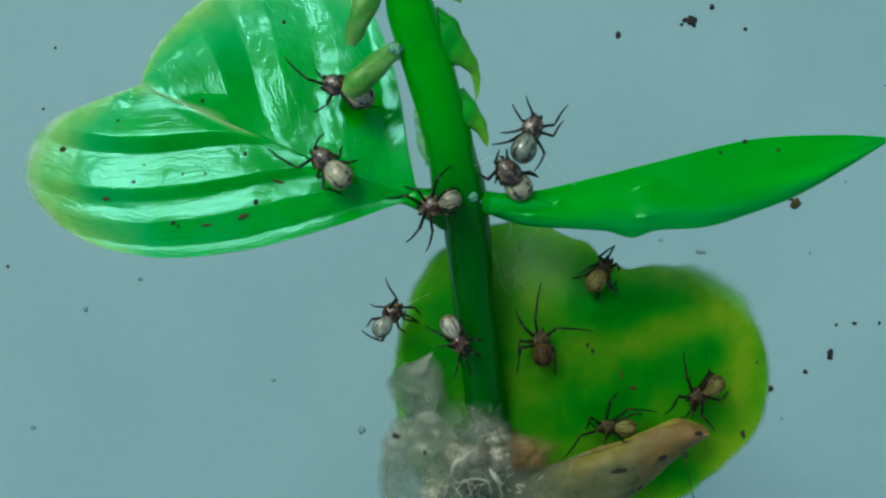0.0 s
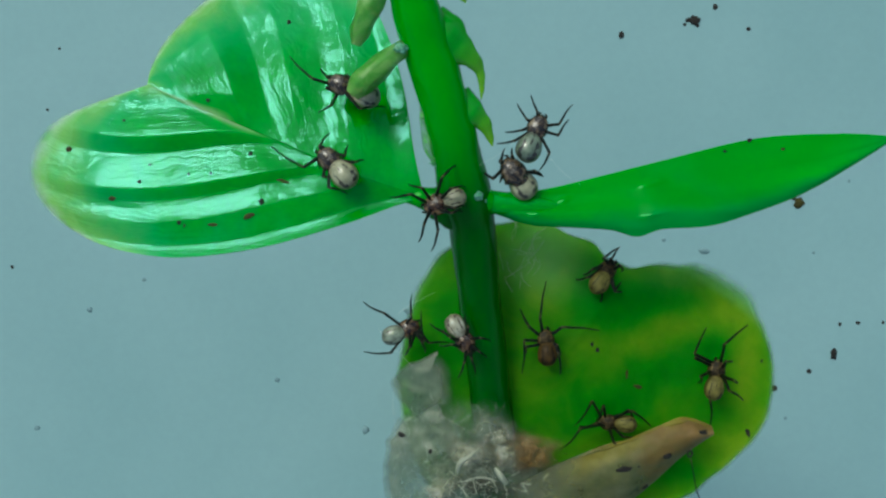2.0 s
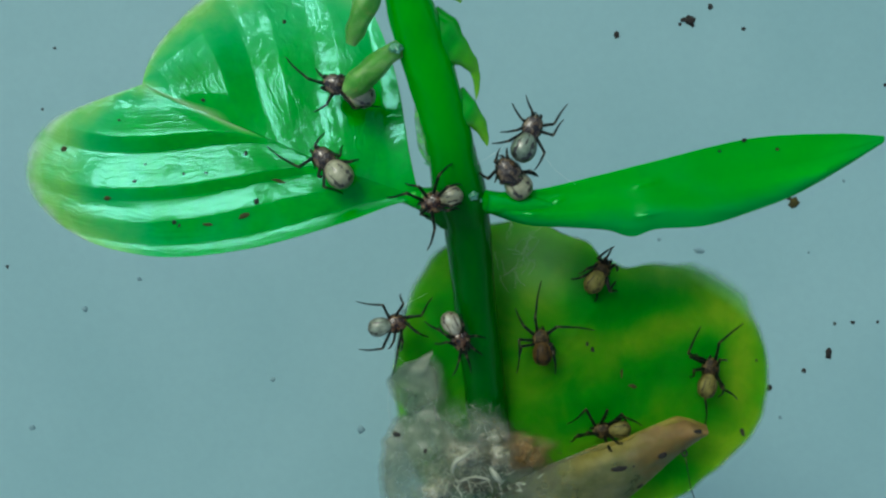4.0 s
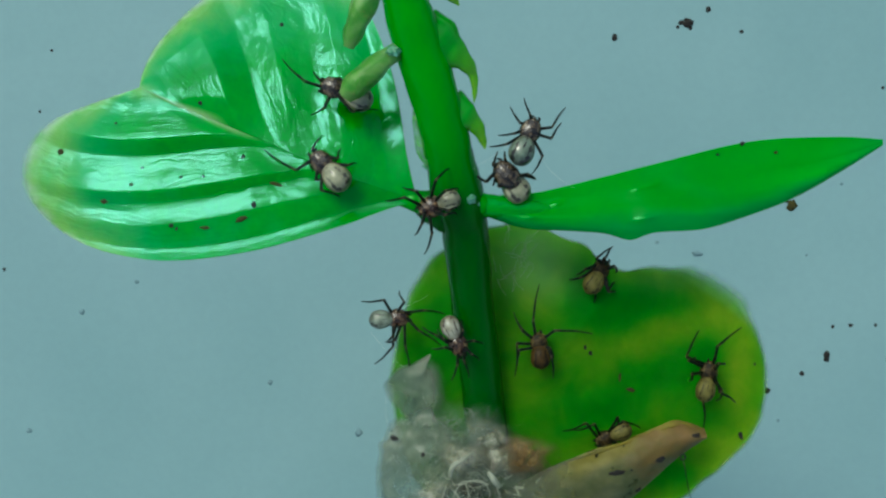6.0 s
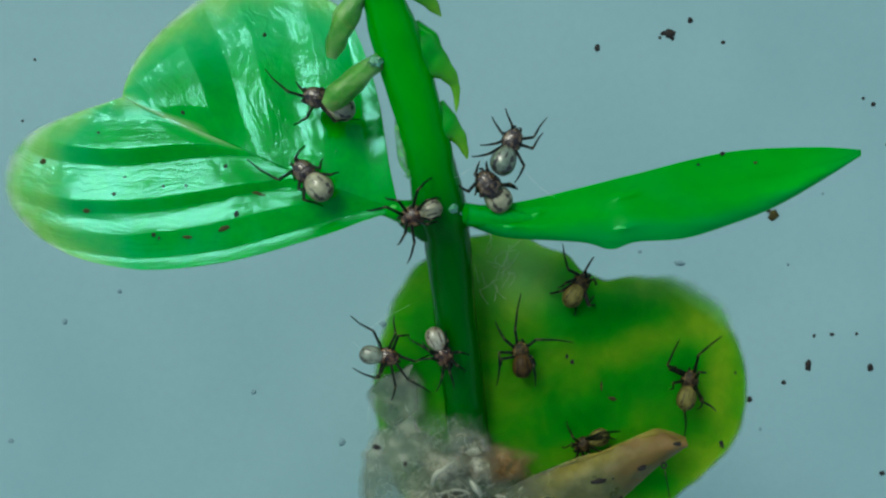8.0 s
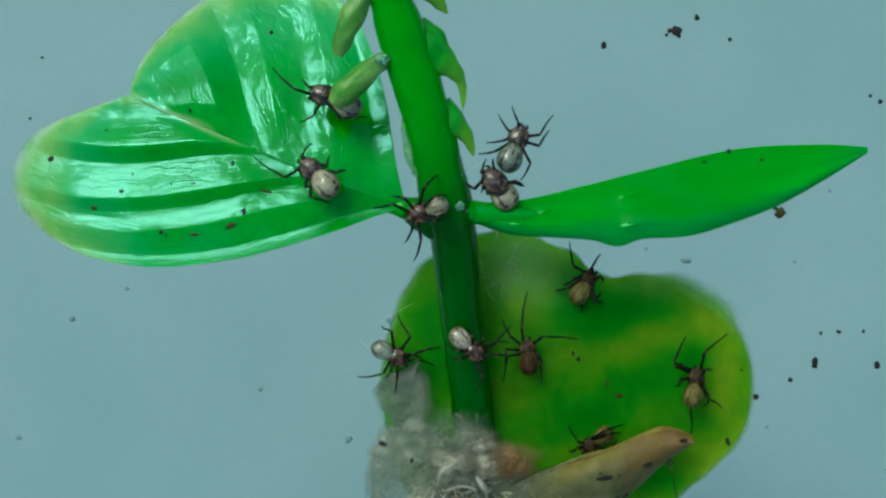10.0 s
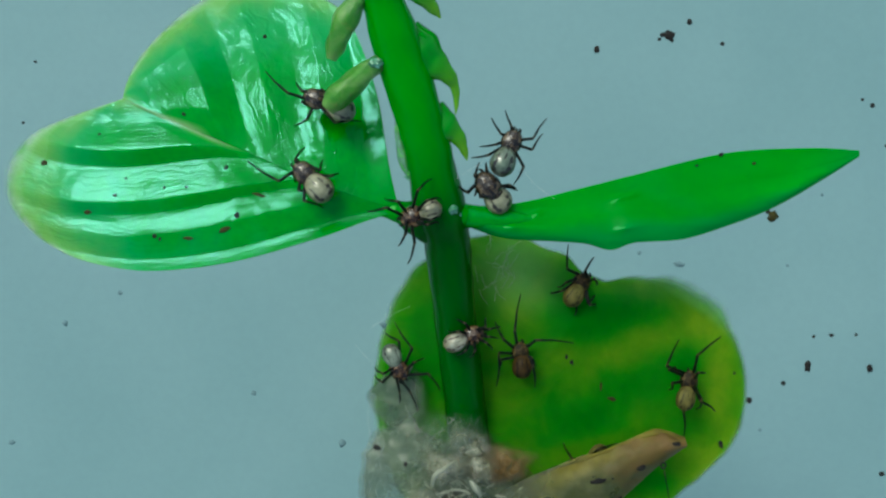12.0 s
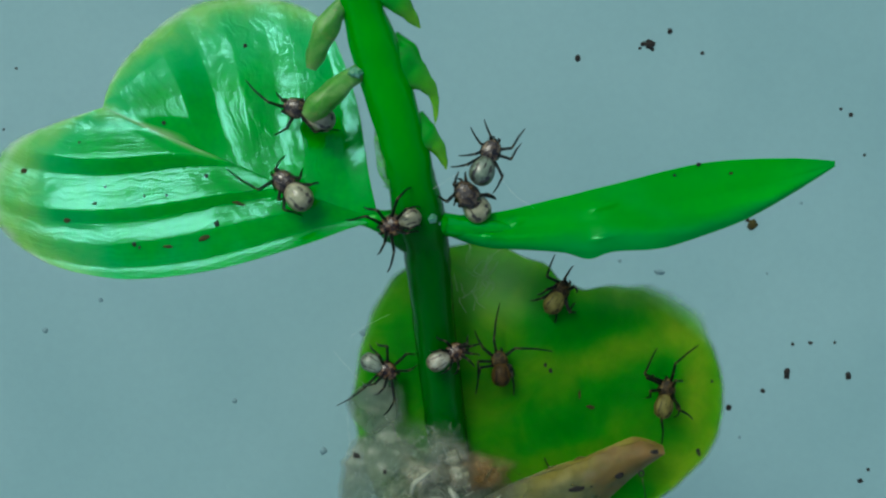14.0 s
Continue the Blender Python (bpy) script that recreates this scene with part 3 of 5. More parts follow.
    # where the leaf has stayed green and where it has turned: place, reach and share
    patches = ((11.0, -3.0, 3.4, 1.1, -0.55), (8.0, -2.2, 1.2, 2.0, -0.36), (14.6, -5.6, 1.9, 1.0, -0.50), (12.2, -6.9, 2.2, 1.1, -0.55), (9.6, -8.8, 2.0, 1.2, -0.45), (15.0, -9.6, 1.2, 0.9, -0.30),
               (-0.2, -4.6, 2.2, 2.8, -0.30), (6.4, -9.2, 1.6, 1.6, -0.20), (12.6, -12.8, 2.2, 1.0, -0.40),
               (5.2, -1.6, 1.6, 3.2, 0.30), (9.6, -5.4, 2.6, 0.9, 0.30), (13.0, -4.1, 2.0, 0.8, 0.32), (16.4, -6.6, 1.1, 3.0, 0.50), (15.0, -3.2, 1.2, 1.2, 0.42), (12.2, -1.1, 2.6, 0.8, 0.30), (15.6, -11.2, 1.8, 1.4, 0.40))
    margin = blade.attributes["margin"].data
    yellowed, bleach_lift, fade = [], [], []
    for v, q in zip(blade.vertices, margin):
        x, y = v.co.x / MM, v.co.y / MM
        yellowed.append(0.50 + 0.75 * sum(k * math.exp(-((x - a) / w) ** 2 - ((y - c) / h) ** 2) for a, c, w, h, k in patches) + 0.22 * q.value ** 6)
        # the upper far shoulder is bleached widest, the lower far side hardly at all
        wide = 0.055 + 0.15 * math.exp(-((x - 15.0) / 3.4) ** 2 - ((y + 1.6) / 2.2) ** 2) + 0.03 * math.exp(-((x + 1.5) / 2.0) ** 2)
        # paler by the stem: real haze, plus colour lifted to offset the cast shade
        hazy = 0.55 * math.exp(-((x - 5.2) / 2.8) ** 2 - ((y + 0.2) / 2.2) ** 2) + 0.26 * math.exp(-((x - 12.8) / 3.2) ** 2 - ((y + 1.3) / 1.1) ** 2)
        fade.append(max(0.0, min(1.0, (q.value - 1 + wide) / wide)))
        bleach_lift.append(max(hazy, fade[-1] * min(1.0, 0.15 + (wide - 0.045) / 0.10)))
    for key, values in (("yellowed", yellowed), ("bleach_lift", bleach_lift), ("fade", fade)):
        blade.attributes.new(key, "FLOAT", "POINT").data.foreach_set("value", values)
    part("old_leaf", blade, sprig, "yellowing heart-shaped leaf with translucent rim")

    # scales and buds on the upper stem
    part("stem_scale", tube("stem_scale", [(-0.81, 10.56, 16.2), (-0.11, 10.25, 16.3), (0.585, 9.75, 16.3), (1.25, 9.22, 16.2), (1.59, 8.64, 16), (1.67, 7.97, 15.9), (1.64, 7.36, 15.8)], [1.45, 1.28, 0.78, 0.43, 0.23, 0.14, 0.03], SHOOT, 48, 18, 0.6, 0.08), sprig, "hooked translucent green scale")
    part("stem_scale", tube("stem_scale", [(0.4, 7.3, 15.2), (1.1, 6.75, 15.3), (1.72, 6.3, 15.25), (2.06, 5.66, 15.1), (2.22, 5.13, 15)], [1.0, 0.82, 0.42, 0.22, 0.05], SHOOT, 36, 16, 0.6, 0.1), sprig, "small pointed green scale")
    part("stem_scale", tube("stem_scale", [(-1.05, 13.59, 17.8), (-0.16, 13.02, 17.7), (0.43, 12.41, 17.5), (0.87, 11.88, 17.3)], [0.7, 0.55, 0.32, 0.06], SHOOT, 24, 14, 0.6, 0.08), sprig)
    part("stem_scale", tube("stem_scale", [(-1.29, 7.62, 15.4), (-1.16, 6.37, 15.3), (-0.96, 5.17, 15.2), (-0.48, 3.99, 15)], [0.08, 0.26, 0.3, 0.14], GLASSY, 40, 14, 0.7, 0.3), sprig, "glassy sliver along the stem")
    part("stem_scale", tube("stem_scale", [(1.11, 5.87, 14.6), (1.37, 5.09, 14.7), (1.54, 4.3, 14.7), (1.82, 3.56, 14.6)], [0.1, 0.22, 0.2, 0.08], GLASSY, 36, 14, 0.7, 0.3), sprig, "pale dry sliver along the stem")
    part("bud", tube("bud", [(-1.71, 10.01, 16.6), (-2.44, 9.58, 16.9), (-3.4, 8.79, 17), (-4.17, 8.04, 16.9), (-4.68, 7.52, 16.7)], [0.42, 0.46, 0.58, 0.6, 0.34], POD, 40, 20, 0.75, 0.28), sprig, "pale green club-shaped bud")
    part("bud", tube("bud", [(-2.27, 13.54, 17.8), (-3.21, 12.49, 17.9), (-3.76, 11.51, 17.8), (-4.18, 10.6, 17.6), (-4.46, 9.82, 17.4)], [0.4, 0.5, 0.62, 0.52, 0.24], POD, 40, 20, 0.75, 0.28), sprig, "pale green club-shaped bud")
    # added bumps stand in for wet glints; one beside the stem is a bubble
    for x, y, z, r in ((-2.3, 9.68, 17.3, 0.30), (1.41, 2.63, 15.15, 0.28), (-1.75, 10.2, 17.5, 0.14), (-1.2, 10.98, 17.9, 0.09), (-0.65, 4.28, 15, 0.2), (1.8, 2.4, 14.75, 0.13)):
        part("glint_bump", lump("glint_bump", (r, r * 0.7, r * 0.4), GLINT_BUMP, x + z, 0.7, 2.6, 4), sprig, "small wet bump coloured like a glint", put(x, y, z))
    return sprig


SPRIG = build_sprig()


def build_foot():
    """Pale pulp, brown fibres and the withered leaf round the foot of the stem."""
    pulp = thing("root_plug", "pale slimy root plug on a ball of peat", "root plug")
    part("root_ball", tube("root_ball", [(6.5, -19, GROUND - 0.4), (6.6, -18.2, -42), (6.6, -17, -22), (6.0, -15.2, -4), (4.8, -13.6, 7.2)], [9.6, 8.8, 6.8, 4.8, 3.0], PEAT, 90, 64, 1.0, 0.22), pulp, "dark crumbly ball of peat and roots")
    rim = [(-0.7, -8.2, 9.9), (-1.5, -8.6, 9.8), (-2.2, -8.95, 9.7), (-2.75, -9.4, 9.6), (-3.2, -10.2, 9.5), (-3.52, -11.1, 9.4), (-3.47, -13.92, 9.2), (-2.24, -16.14, 9), (3.61, -17.08, 9), (6.35, -13.22, 9.6), (5.56, -11.03, 9.8), (4.43, -9.44, 10.6), (3.33, -8.32, 11.3), (2.22, -7.59, 11.4), (1.38, -7.85, 11.2), (0.75, -7.6, 10.5), (0.0, -7.9, 10.1), (-0.7, -8.2, 9.9)]
    mid = Vector((0.64, -10.9, 10.6))

    def mound(u, v):
        r = spline(rim, u)
        p = mid.lerp(r, v)
        p += (r - mid).normalized() * 0.18 * noise.noise(r * 1.6) * v
        p.z += 0.30 * noise.fractal(p * 0.42, 0.9, 2.0, 3) * (1 - v ** 6) + 0.06 * noise.noise(p * 1.3)
        return p, v, 0.2 + 1.8 * (1 - v)
    part("pulp", sheet("pulp", mound, 140, 50, 0.7, FLESH, closed=True), pulp, "grey-white translucent pulp skin")
    flap_rim = [(-0.5, -5.5, 10.0), (-1.5, -6.0, 9.9), (-2.43, -6.42, 9.8), (-3.14, -7.37, 9.6), (-2.85, -8.1, 9.6), (-2.2, -8.8, 9.7), (-1.3, -9.6, 9.8), (-0.2, -9.4, 9.9), (0.5, -8.4, 10.0), (0.4, -7.0, 10.0), (0.0, -5.9, 10.0), (-0.5, -5.5, 10.0)]
    heel = Vector((-1.3, -7.5, 9.9))

    def flap(u, v):
        r = spline(flap_rim, u)
        p = heel.lerp(r, v)
        p += (r - heel).normalized() * 0.12 * noise.noise(r * 1.8) * v
        p.z += 0.18 * noise.fractal(p * 0.6, 0.9, 2.0, 3) * (1 - v ** 4)
        return p, v, 0.3 + 1.2 * (1 - v)
    part("pulp_flap", sheet("pulp_flap", flap, 90, 30, 0.4, FLESH, closed=True), pulp, "smooth grey-beige pulp flap")
    for name, cx, cy, cz, a, b, material, label in (
            ("matting", 2.5, -10.0, 11.0, 1.7, 1.1, CREAM, "cream matted fibre"), ("matting", 1.1, -11.2, 11.1, 1.7, 1.2, CREAM, "cream matted fibre"),
            ("matting", 3.3, -11.2, 11.2, 1.3, 1.1, CREAM, "cream matted fibre"), ("rotten_pulp", 4.4, -11.0, 11.3, 2.0, 1.4, RUSTY, "rust-brown rotten pulp"),
            ("dark_matting", 1.9, -12.75, 11.5, 2.0, 0.7, DARKMAT, "dark crumbly matting"), ("matting", -0.3, -13.0, 11.2, 1.3, 0.8, CREAM, "cream matted fibre")):
        def crumbly(u, v):
            q = 2 * math.pi * u
            k = v * (1 + 0.35 * noise.noise(Vector((math.cos(q) * 1.5 + cx, math.sin(q) * 1.5, 0.3))))
            p = Vector((cx + a * k * math.cos(q), cy + b * k * math.sin(q), cz - 0.6 * v * v))
            p.z += 0.22 * noise.fractal(p * 1.3, 0.8, 2.0, 4) * (1 - v)
            return p, v, 1.0
        part(name, sheet(name, crumbly, 60, 24, 0.3, material, closed=True), pulp, label)
    for points, radii in (([(0.45, -12.0, 11.5), (0.63, -11.35, 11.8), (1.18, -10.95, 11.9), (1.66, -10.6, 11.7)], [0.06, 0.13, 0.12, 0.05]),
                          ([(2.45, -11.6, 11.9), (2.75, -12.0, 12.0), (3.08, -12.45, 11.8)], [0.08, 0.16, 0.1]),
                          ([(0.9, -12.3, 11.7), (1.7, -12.1, 11.9), (2.5, -12.3, 11.8)], [0.03, 0.05, 0.03])):
        part("rootlet", tube("rootlet", points, radii, FIBRE, 30, 10, 0.9, 0.4), pulp, "thick pale curled rootlet")
    rng = random.Random(4)
    verts, faces = [], []
    for k in range(110):
        c = Vector((rng.gauss(1.6, 1.1), rng.gauss(-12.3, 0.6), rng.uniform(11.2, 11.8)))
        d = Vector((rng.uniform(-1, 1), rng.uniform(-1, 1), rng.uniform(-0.2, 0.3)))
        r = rng.choice((0.006, 0.008, 0.010, 0.012, 0.016, 0.022))
        prev = None
        for s in range(rng.randint(3, 8)):
            base = len(verts)
            side = d.cross(Vector((0, 0, 1))).normalized()
            for a in range(4):
                verts.append(c + side * r * math.cos(a * 1.571) + Vector((0, 0, r * math.sin(a * 1.571))))
            if prev is not None:
                faces += [(prev + a, prev + (a + 1) % 4, base + (a + 1) % 4, base + a) for a in range(4)]
            prev = base
            d = (d + Vector((rng.gauss(0, 0.3), rng.gauss(0, 0.3), rng.gauss(0, 0.15)))).normalized()
            c = c + d * 0.13
            c.z = min(max(c.z, 11.0), 12.0)
    tagged(part("root_hairs", mesh_from("root_hairs", verts, faces, FIBRE), pulp, "curled whitish fibres"), kind="stuff")

    verts, faces = [], []
    for k in range(200):
        c = Vector((rng.uniform(-2.88, 3.0), rng.uniform(-13.14, -8.5), rng.uniform(10.6, 11.6)))
        d = Vector((rng.gauss(0, 0.6), rng.gauss(0, 1), 0)).normalized() * 0.16
        w = d.cross(Vector((0, 0, 1))).normalized() * rng.choice((0.004, 0.006, 0.008, 0.014))
        prev = None
        for q in range(6):
            n = len(verts)
            verts += [c - w, c + w, c + Vector((0, 0, 0.012))]
            if prev is not None:
                faces += [(prev + a, prev + (a + 1) % 3, n + (a + 1) % 3, n + a) for a in range(3)]
            prev = n
            d = (d + Vector((rng.gauss(0, 0.05), rng.gauss(0, 0.05), 0))).normalized() * 0.13
            c = c + d
    tagged(part("fuzz", mesh_from("fuzz", verts, faces, FUZZ), pulp, "thin pale fuzz over the pulp"), kind="stuff")
    verts, faces = [], []
    for k in range(90):
        c = Vector((rng.gauss(3.76, 1.3), rng.gauss(-11.63, 0.9), rng.uniform(10.9, 11.7)))
        e = c + Vector((rng.uniform(-1, 1), rng.uniform(-1, 1), rng.uniform(-0.2, 0.3))) * 0.8
        w = Vector((0.025, 0.02, 0)) * rng.uniform(0.5, 1.6)
        n = len(verts)
        verts += [c, c + w, c + Vector((0, 0, 0.04)), e]
        faces += [(n, n + 1, n + 3), (n + 1, n + 2, n + 3), (n + 2, n, n + 3), (n, n + 2, n + 1)]
    tagged(part("plant_crumbs", mesh_from("plant_crumbs", verts, faces, SOIL, smooth=False), pulp, "brown splinters of plant fibre"), kind="stuff")

    dry = thing("withered_leaf", "withered tan leaf curled over the root plug", "leaf")
    top = [(2.33, -13.82, 10), (5.04, -12.05, 10.6), (7.75, -10.87, 10.8), (10.17, -10.11, 10.8), (12.48, -9.26, 10.6), (14.24, -9.65, 10.2)]
    low = [(3.61, -16.14, 9), (6.68, -15.58, 9.4), (9.25, -14.26, 9.8), (11.21, -12.69, 10), (12.71, -11.21, 10.2), (14.2, -10.22, 10.1)]

    def blade(u, v):
        p = spline(top, u).lerp(spline(low, u), v)
        p.z += 0.7 * math.sin(math.pi * v) + 0.25 * noise.noise(p * 0.6) + 0.08 * noise.noise(p * 2.0)
        p.y += 0.12 * noise.noise(p * 1.1) * (1 - v)
        return p, v, 1
    me = sheet("blade", blade, 70, 30, 0.3, DRY)
    part("blade", me, dry)
    part("rolled_edge", tube("rolled_edge", [Vector(p) + Vector((0, -0.06, 0)) for p in top], [0.06, 0.1, 0.12, 0.12, 0.17, 0.1], DRY, 60, 12, 0.9, 0.8), dry, "rolled brownish margin of the withered leaf")
    along = me.attributes["along"].data
    for i, v in enumerate(me.vertices):
        along[i].value = max(0.0, min(1.0, (v.co.x / MM - 2) / 11))
    return pulp, dry


build_foot()


# ---- spiderlings ----
HIPS = (32, 66, 104, 140)   # degrees off the heading, front to rear
RISE = 24                   # degrees by which the upper leg climbs


def egg(name, length, width, height, material, tail=0.0, pattern=False, seed=0):
    """A rounded body along x, with a narrower end and, if asked, the dark marks of an abdomen."""
    bm = bmesh.new()
    bmesh.ops.create_uvsphere(bm, u_segments=28, v_segments=18, radius=1.0)
    values, flank = [], []
    for v in bm.verts:
        p = v.co.copy()
        w = 1 - tail * p.x
        k = 1 + 0.05 * noise.noise(p * 1.6 + Vector((seed, 0, 0)))
        v.co = Vector((p.x * length, p.y * width * w, p.z * height * w)) * (k * MM)
        side = abs(p.y)
        flank.append(max(0.0, min(1.0, (0.8 - p.z) / 0.55)))
        stripe = 0.75 * max(0, 1 - abs(side - 0.5) / 0.18) * (1 if p.z > 0.1 else 0.4) * (1 if -0.8 < p.x < 0.45 else 0)
        spots = max(0, 1 - Vector((p.x + 0.72, side - 0.3)).length / 0.2) + max(0, 1 - Vector((p.x + 0.35, side - 0.6)).length / 0.16)
        heart = max(0, 1 - abs(side) / 0.14) * (0.5 if -0.1 < p.x < 0.8 and p.z > 0 else 0)
        values.append(min(1.0, 1.0 * stripe + spots + heart))
    me = bpy.data.meshes.new(name)
    bm.to_mesh(me)
    bm.free()
    me.materials.append(material)
    me.polygons.foreach_set("use_smooth", [True] * len(me.polygons))
    if pattern:
        a = me.attributes.new("pattern", "FLOAT", "POINT")
        a.data.foreach_set("value", values)
        a = me.attributes.new("flank", "FLOAT", "POINT")
        a.data.foreach_set("value", flank)
    return me


def leg_mesh(name, length, thick, material, last):
    """One rigid stretch of a leg along x, swollen between the joints, with a few bristles."""
    if last:
        pts, radii = [(0, 0, 0), (length * 0.25, 0.02 * length, 0.07 * length), (length * 0.5, 0.035 * length, 0.09 * length), (length * 0.78, 0.02 * length, 0.05 * length), (length, 0, 0)], [thick * 1.05, thick, thick * 0.8, thick * 0.62, thick * 0.4]
    else:
        pts, radii = [(0, 0, 0), (length * 0.35, 0, 0.04 * length), (length * 0.75, 0, 0.04 * length), (length, 0, 0)], [thick * 0.9, thick * 1.15, thick * 1.0, thick * 1.1]
    return tube(name, pts, radii, material, 12, 8)


def leg_pose(heading_yaw, pitch):
    return Euler((0, radians(-pitch), radians(heading_yaw))).to_matrix().to_4x4()


def leg_poses(leg, yaw_upper, yaw_lower, rise=None, drop=None):
    """Poses of the upper leg in the body's space and of the lower leg in the upper leg's space."""
    up = leg_pose(yaw_upper, RISE if rise is None else rise)
    low = up.inverted() @ leg_pose(yaw_lower, -(leg["drop"] if drop is None else drop))
    up.translation = leg["hip"]
    low.translation = (leg["length"], 0, 0)
    return up, low


SIZE = {}


def spider(label, x, y, z, heading, size, reach, abdomen, legs, leg_material=LEG, droop=0, carapace=CARAPACE, thick=0.078, plump=1.0, slim=1.0):
    """A spiderling: carapace at the origin, abdomen behind it, eight two-piece legs.
    legs: for each, left one to four then right one to four, yaw and plan length of the upper and the lower piece."""
    root = thing("spiderling", label, "spider", "spiderlings on the sprig", at=put(x, y, z, 0, 0, heading))
    part("carapace", egg("carapace", 0.76 * size, 0.64 * size, 0.40 * size, carapace, 0.14), root, "glossy brown carapace")
    a = reach
    part("abdomen", egg("abdomen", 0.93 * size * plump, 0.78 * size * plump * slim, 0.64 * size * plump * slim, abdomen, 0.12, True, x), root, at=put(-a, 0, 0.16 * size - droop * 0.2, 0, droop, 0))
    part("waist", egg("waist", 0.55 * size, 0.46 * size, 0.3 * size, carapace), root, at=put(-0.5 * a, 0, -0.04 * size))
    for s in (1, -1):
        part("palp", tube("palp", [(0.5 * size, s * 0.16 * size, 0), (0.72 * size, s * 0.24 * size, 0.05), (0.86 * size, s * 0.14 * size, -0.12)], [0.06, 0.07, 0.04], leg_material, 8, 8), root)
        part("jaw", egg("jaw", 0.16 * size, 0.1 * size, 0.13 * size, carapace), root, at=put(0.58 * size, s * 0.11 * size, -0.1 * size))
        for d, e in ((0.5, 0.10), (0.42, 0.26)):
            part("eye", egg("eye", 0.055 * size, 0.055 * size, 0.055 * size, SPECK), root, at=put(d * size, s * e * size, 0.2 * size))
    made = []
    for i, (yaw1, plan1, yaw2, plan2) in enumerate(legs):
        hip = HIPS[i % 4] * (1 if i < 4 else -1)
        rise = plan1 * math.tan(radians(RISE))
        drop = math.degrees(math.atan2(rise + 0.34 * size, plan2))
        one = {"hip": Vector((0.46 * size * math.cos(radians(hip)), 0.36 * size * math.sin(radians(hip)), -0.05 * size)) * MM,
               "length": plan1 / math.cos(radians(RISE)) * MM, "drop": drop}
        up, low = leg_poses(one, yaw1, yaw2)
        w = thick * size / 0.9
        upper = part("leg", leg_mesh("leg", one["length"] / MM, w, leg_material, False), root, at=up)
        lower = part("lower_leg", leg_mesh("lower_leg", plan2 / math.cos(radians(drop)), w * 0.8, leg_material, True), upper, at=low)
        one["upper"], one["lower"] = upper, lower
        made.append(one)
    SIZE[root.name] = made
    return root


spider("brown spiderling with cream abdomen half under a bud", -5.45, 8.21, 15.20, 157, 0.84, 1.43, CREAM_AB, [
    (8, 0.96, -22, 1.71), (21, 0.42, 170, 0.71), (90, 0.83, 44, 0.78), (154, 1.31, -149, 1.29), (12, 0.35, -29, 0.64), (-143, 0.46, 154, 0.22), (-148, 0.59, 160, 0.46), (-158, 0.81, -171, 0.74)], LEG)
spider("brown spiderling with round cream abdomen on the ribbed leaf", -6.00, 4.50, 15.20, 134, 0.88, 1.10, CREAM_AB, [
    (82, 1.03, 13, 2.0), (49, 0.21, 146, 0.4), (129, 0.66, -138, 0.57), (135, 1.1, -152, 0.94), (15, 0.39, -77, 0.89), (-150, 0.79, -54, 0.58), (-167, 0.45, -77, 0.27), (-142, 1.02, -112, 0.4)], LEG)
spider("dark spiderling with grey striped abdomen beside the stem", 4.47, 6.04, 15.50, 67, 0.84, 1.13, GLASSY_AB, [
    (24, 0.35, 41, 0.95), (99, 0.37, 51, 0.97), (137, 0.55, 116, 0.8), (144, 1.07, 117, 0.82), (37, 0.35, -112, 0.26), (-62, 0.72, -12, 1.3), (-86, 0.8, -11, 1.03), (-131, 1.1, 174, 0.93)], LEG, plump=1.0)
spider("dark curled spiderling with cream abdomen at the leaf stalk", 3.25, 3.89, 14.90, 128, 1.0, 0.86, CREAM_AB, [
    (97, 0.87, 11, 0.71), (93, 0.21, 127, 0.4), (117, 0.38, -130, 0.74), (-159, 0.49, -88, 0.45), (52, 0.52, -56, 0.77), (-13, 0.44, -43, 0.42), (-155, 0.47, -141, 0.71), (-120, 0.71, -156, 0.51)], LEG, droop=3, plump=0.9)
spider("rust-brown spiderling on the yellowing leaf", 5.29, -4.92, 10.20, 95, 0.74, 0.78, RUST_AB, [
    (6, 0.88, -16, 2.01), (45, 0.89, 19, 1.01), (80, 0.95, 172, 1.88), (92, 0.95, 168, 0.56), (-88, 0.22, -84, 0.36), (-55, 0.77, -101, 2.13), (-154, 0.73, -178, 1.3), (-101, 0.39, -162, 0.66)], LEG, plump=1.0, slim=0.95, carapace=CAROLIVE, thick=0.094)
walker = spider("pale striped spiderling clambering on silk beside the old leaf", -2.64, -3.40, 10.60, 42, 0.81, 0.91, GREY_AB, [
    (-131, 1.23, -103, 1.54), (-55, 1.23, -114, 1.54), (-3, 1.23, 66, 1.54), (34, 1.23, 118, 1.54), (-108, 1.23, -78, 1.54), (-66, 1.23, -100, 1.54), (-230, 1.23, -187, 1.54), (-169, 1.23, 102, 1.54)], LEG, plump=0.9, slim=0.92, carapace=CARTAN)
climber = spider("white-bellied spiderling climbing across the stem", 0.91, -5.06, 12.60, -58, 0.79, 1.02, WHITE_AB, [
    (-32, 0.96, -16, 1.10), (14, 0.96, 17, 1.10), (72, 0.96, 38, 1.10), (140, 0.96, 165, 1.10), (-41, 0.96, -49, 1.10), (215, 0.96, -109, 1.10), (203, 0.96, 212, 1.10), (-140, 0.96, -165, 1.10)], LEG, plump=0.92, slim=0.9, carapace=CARTAN)
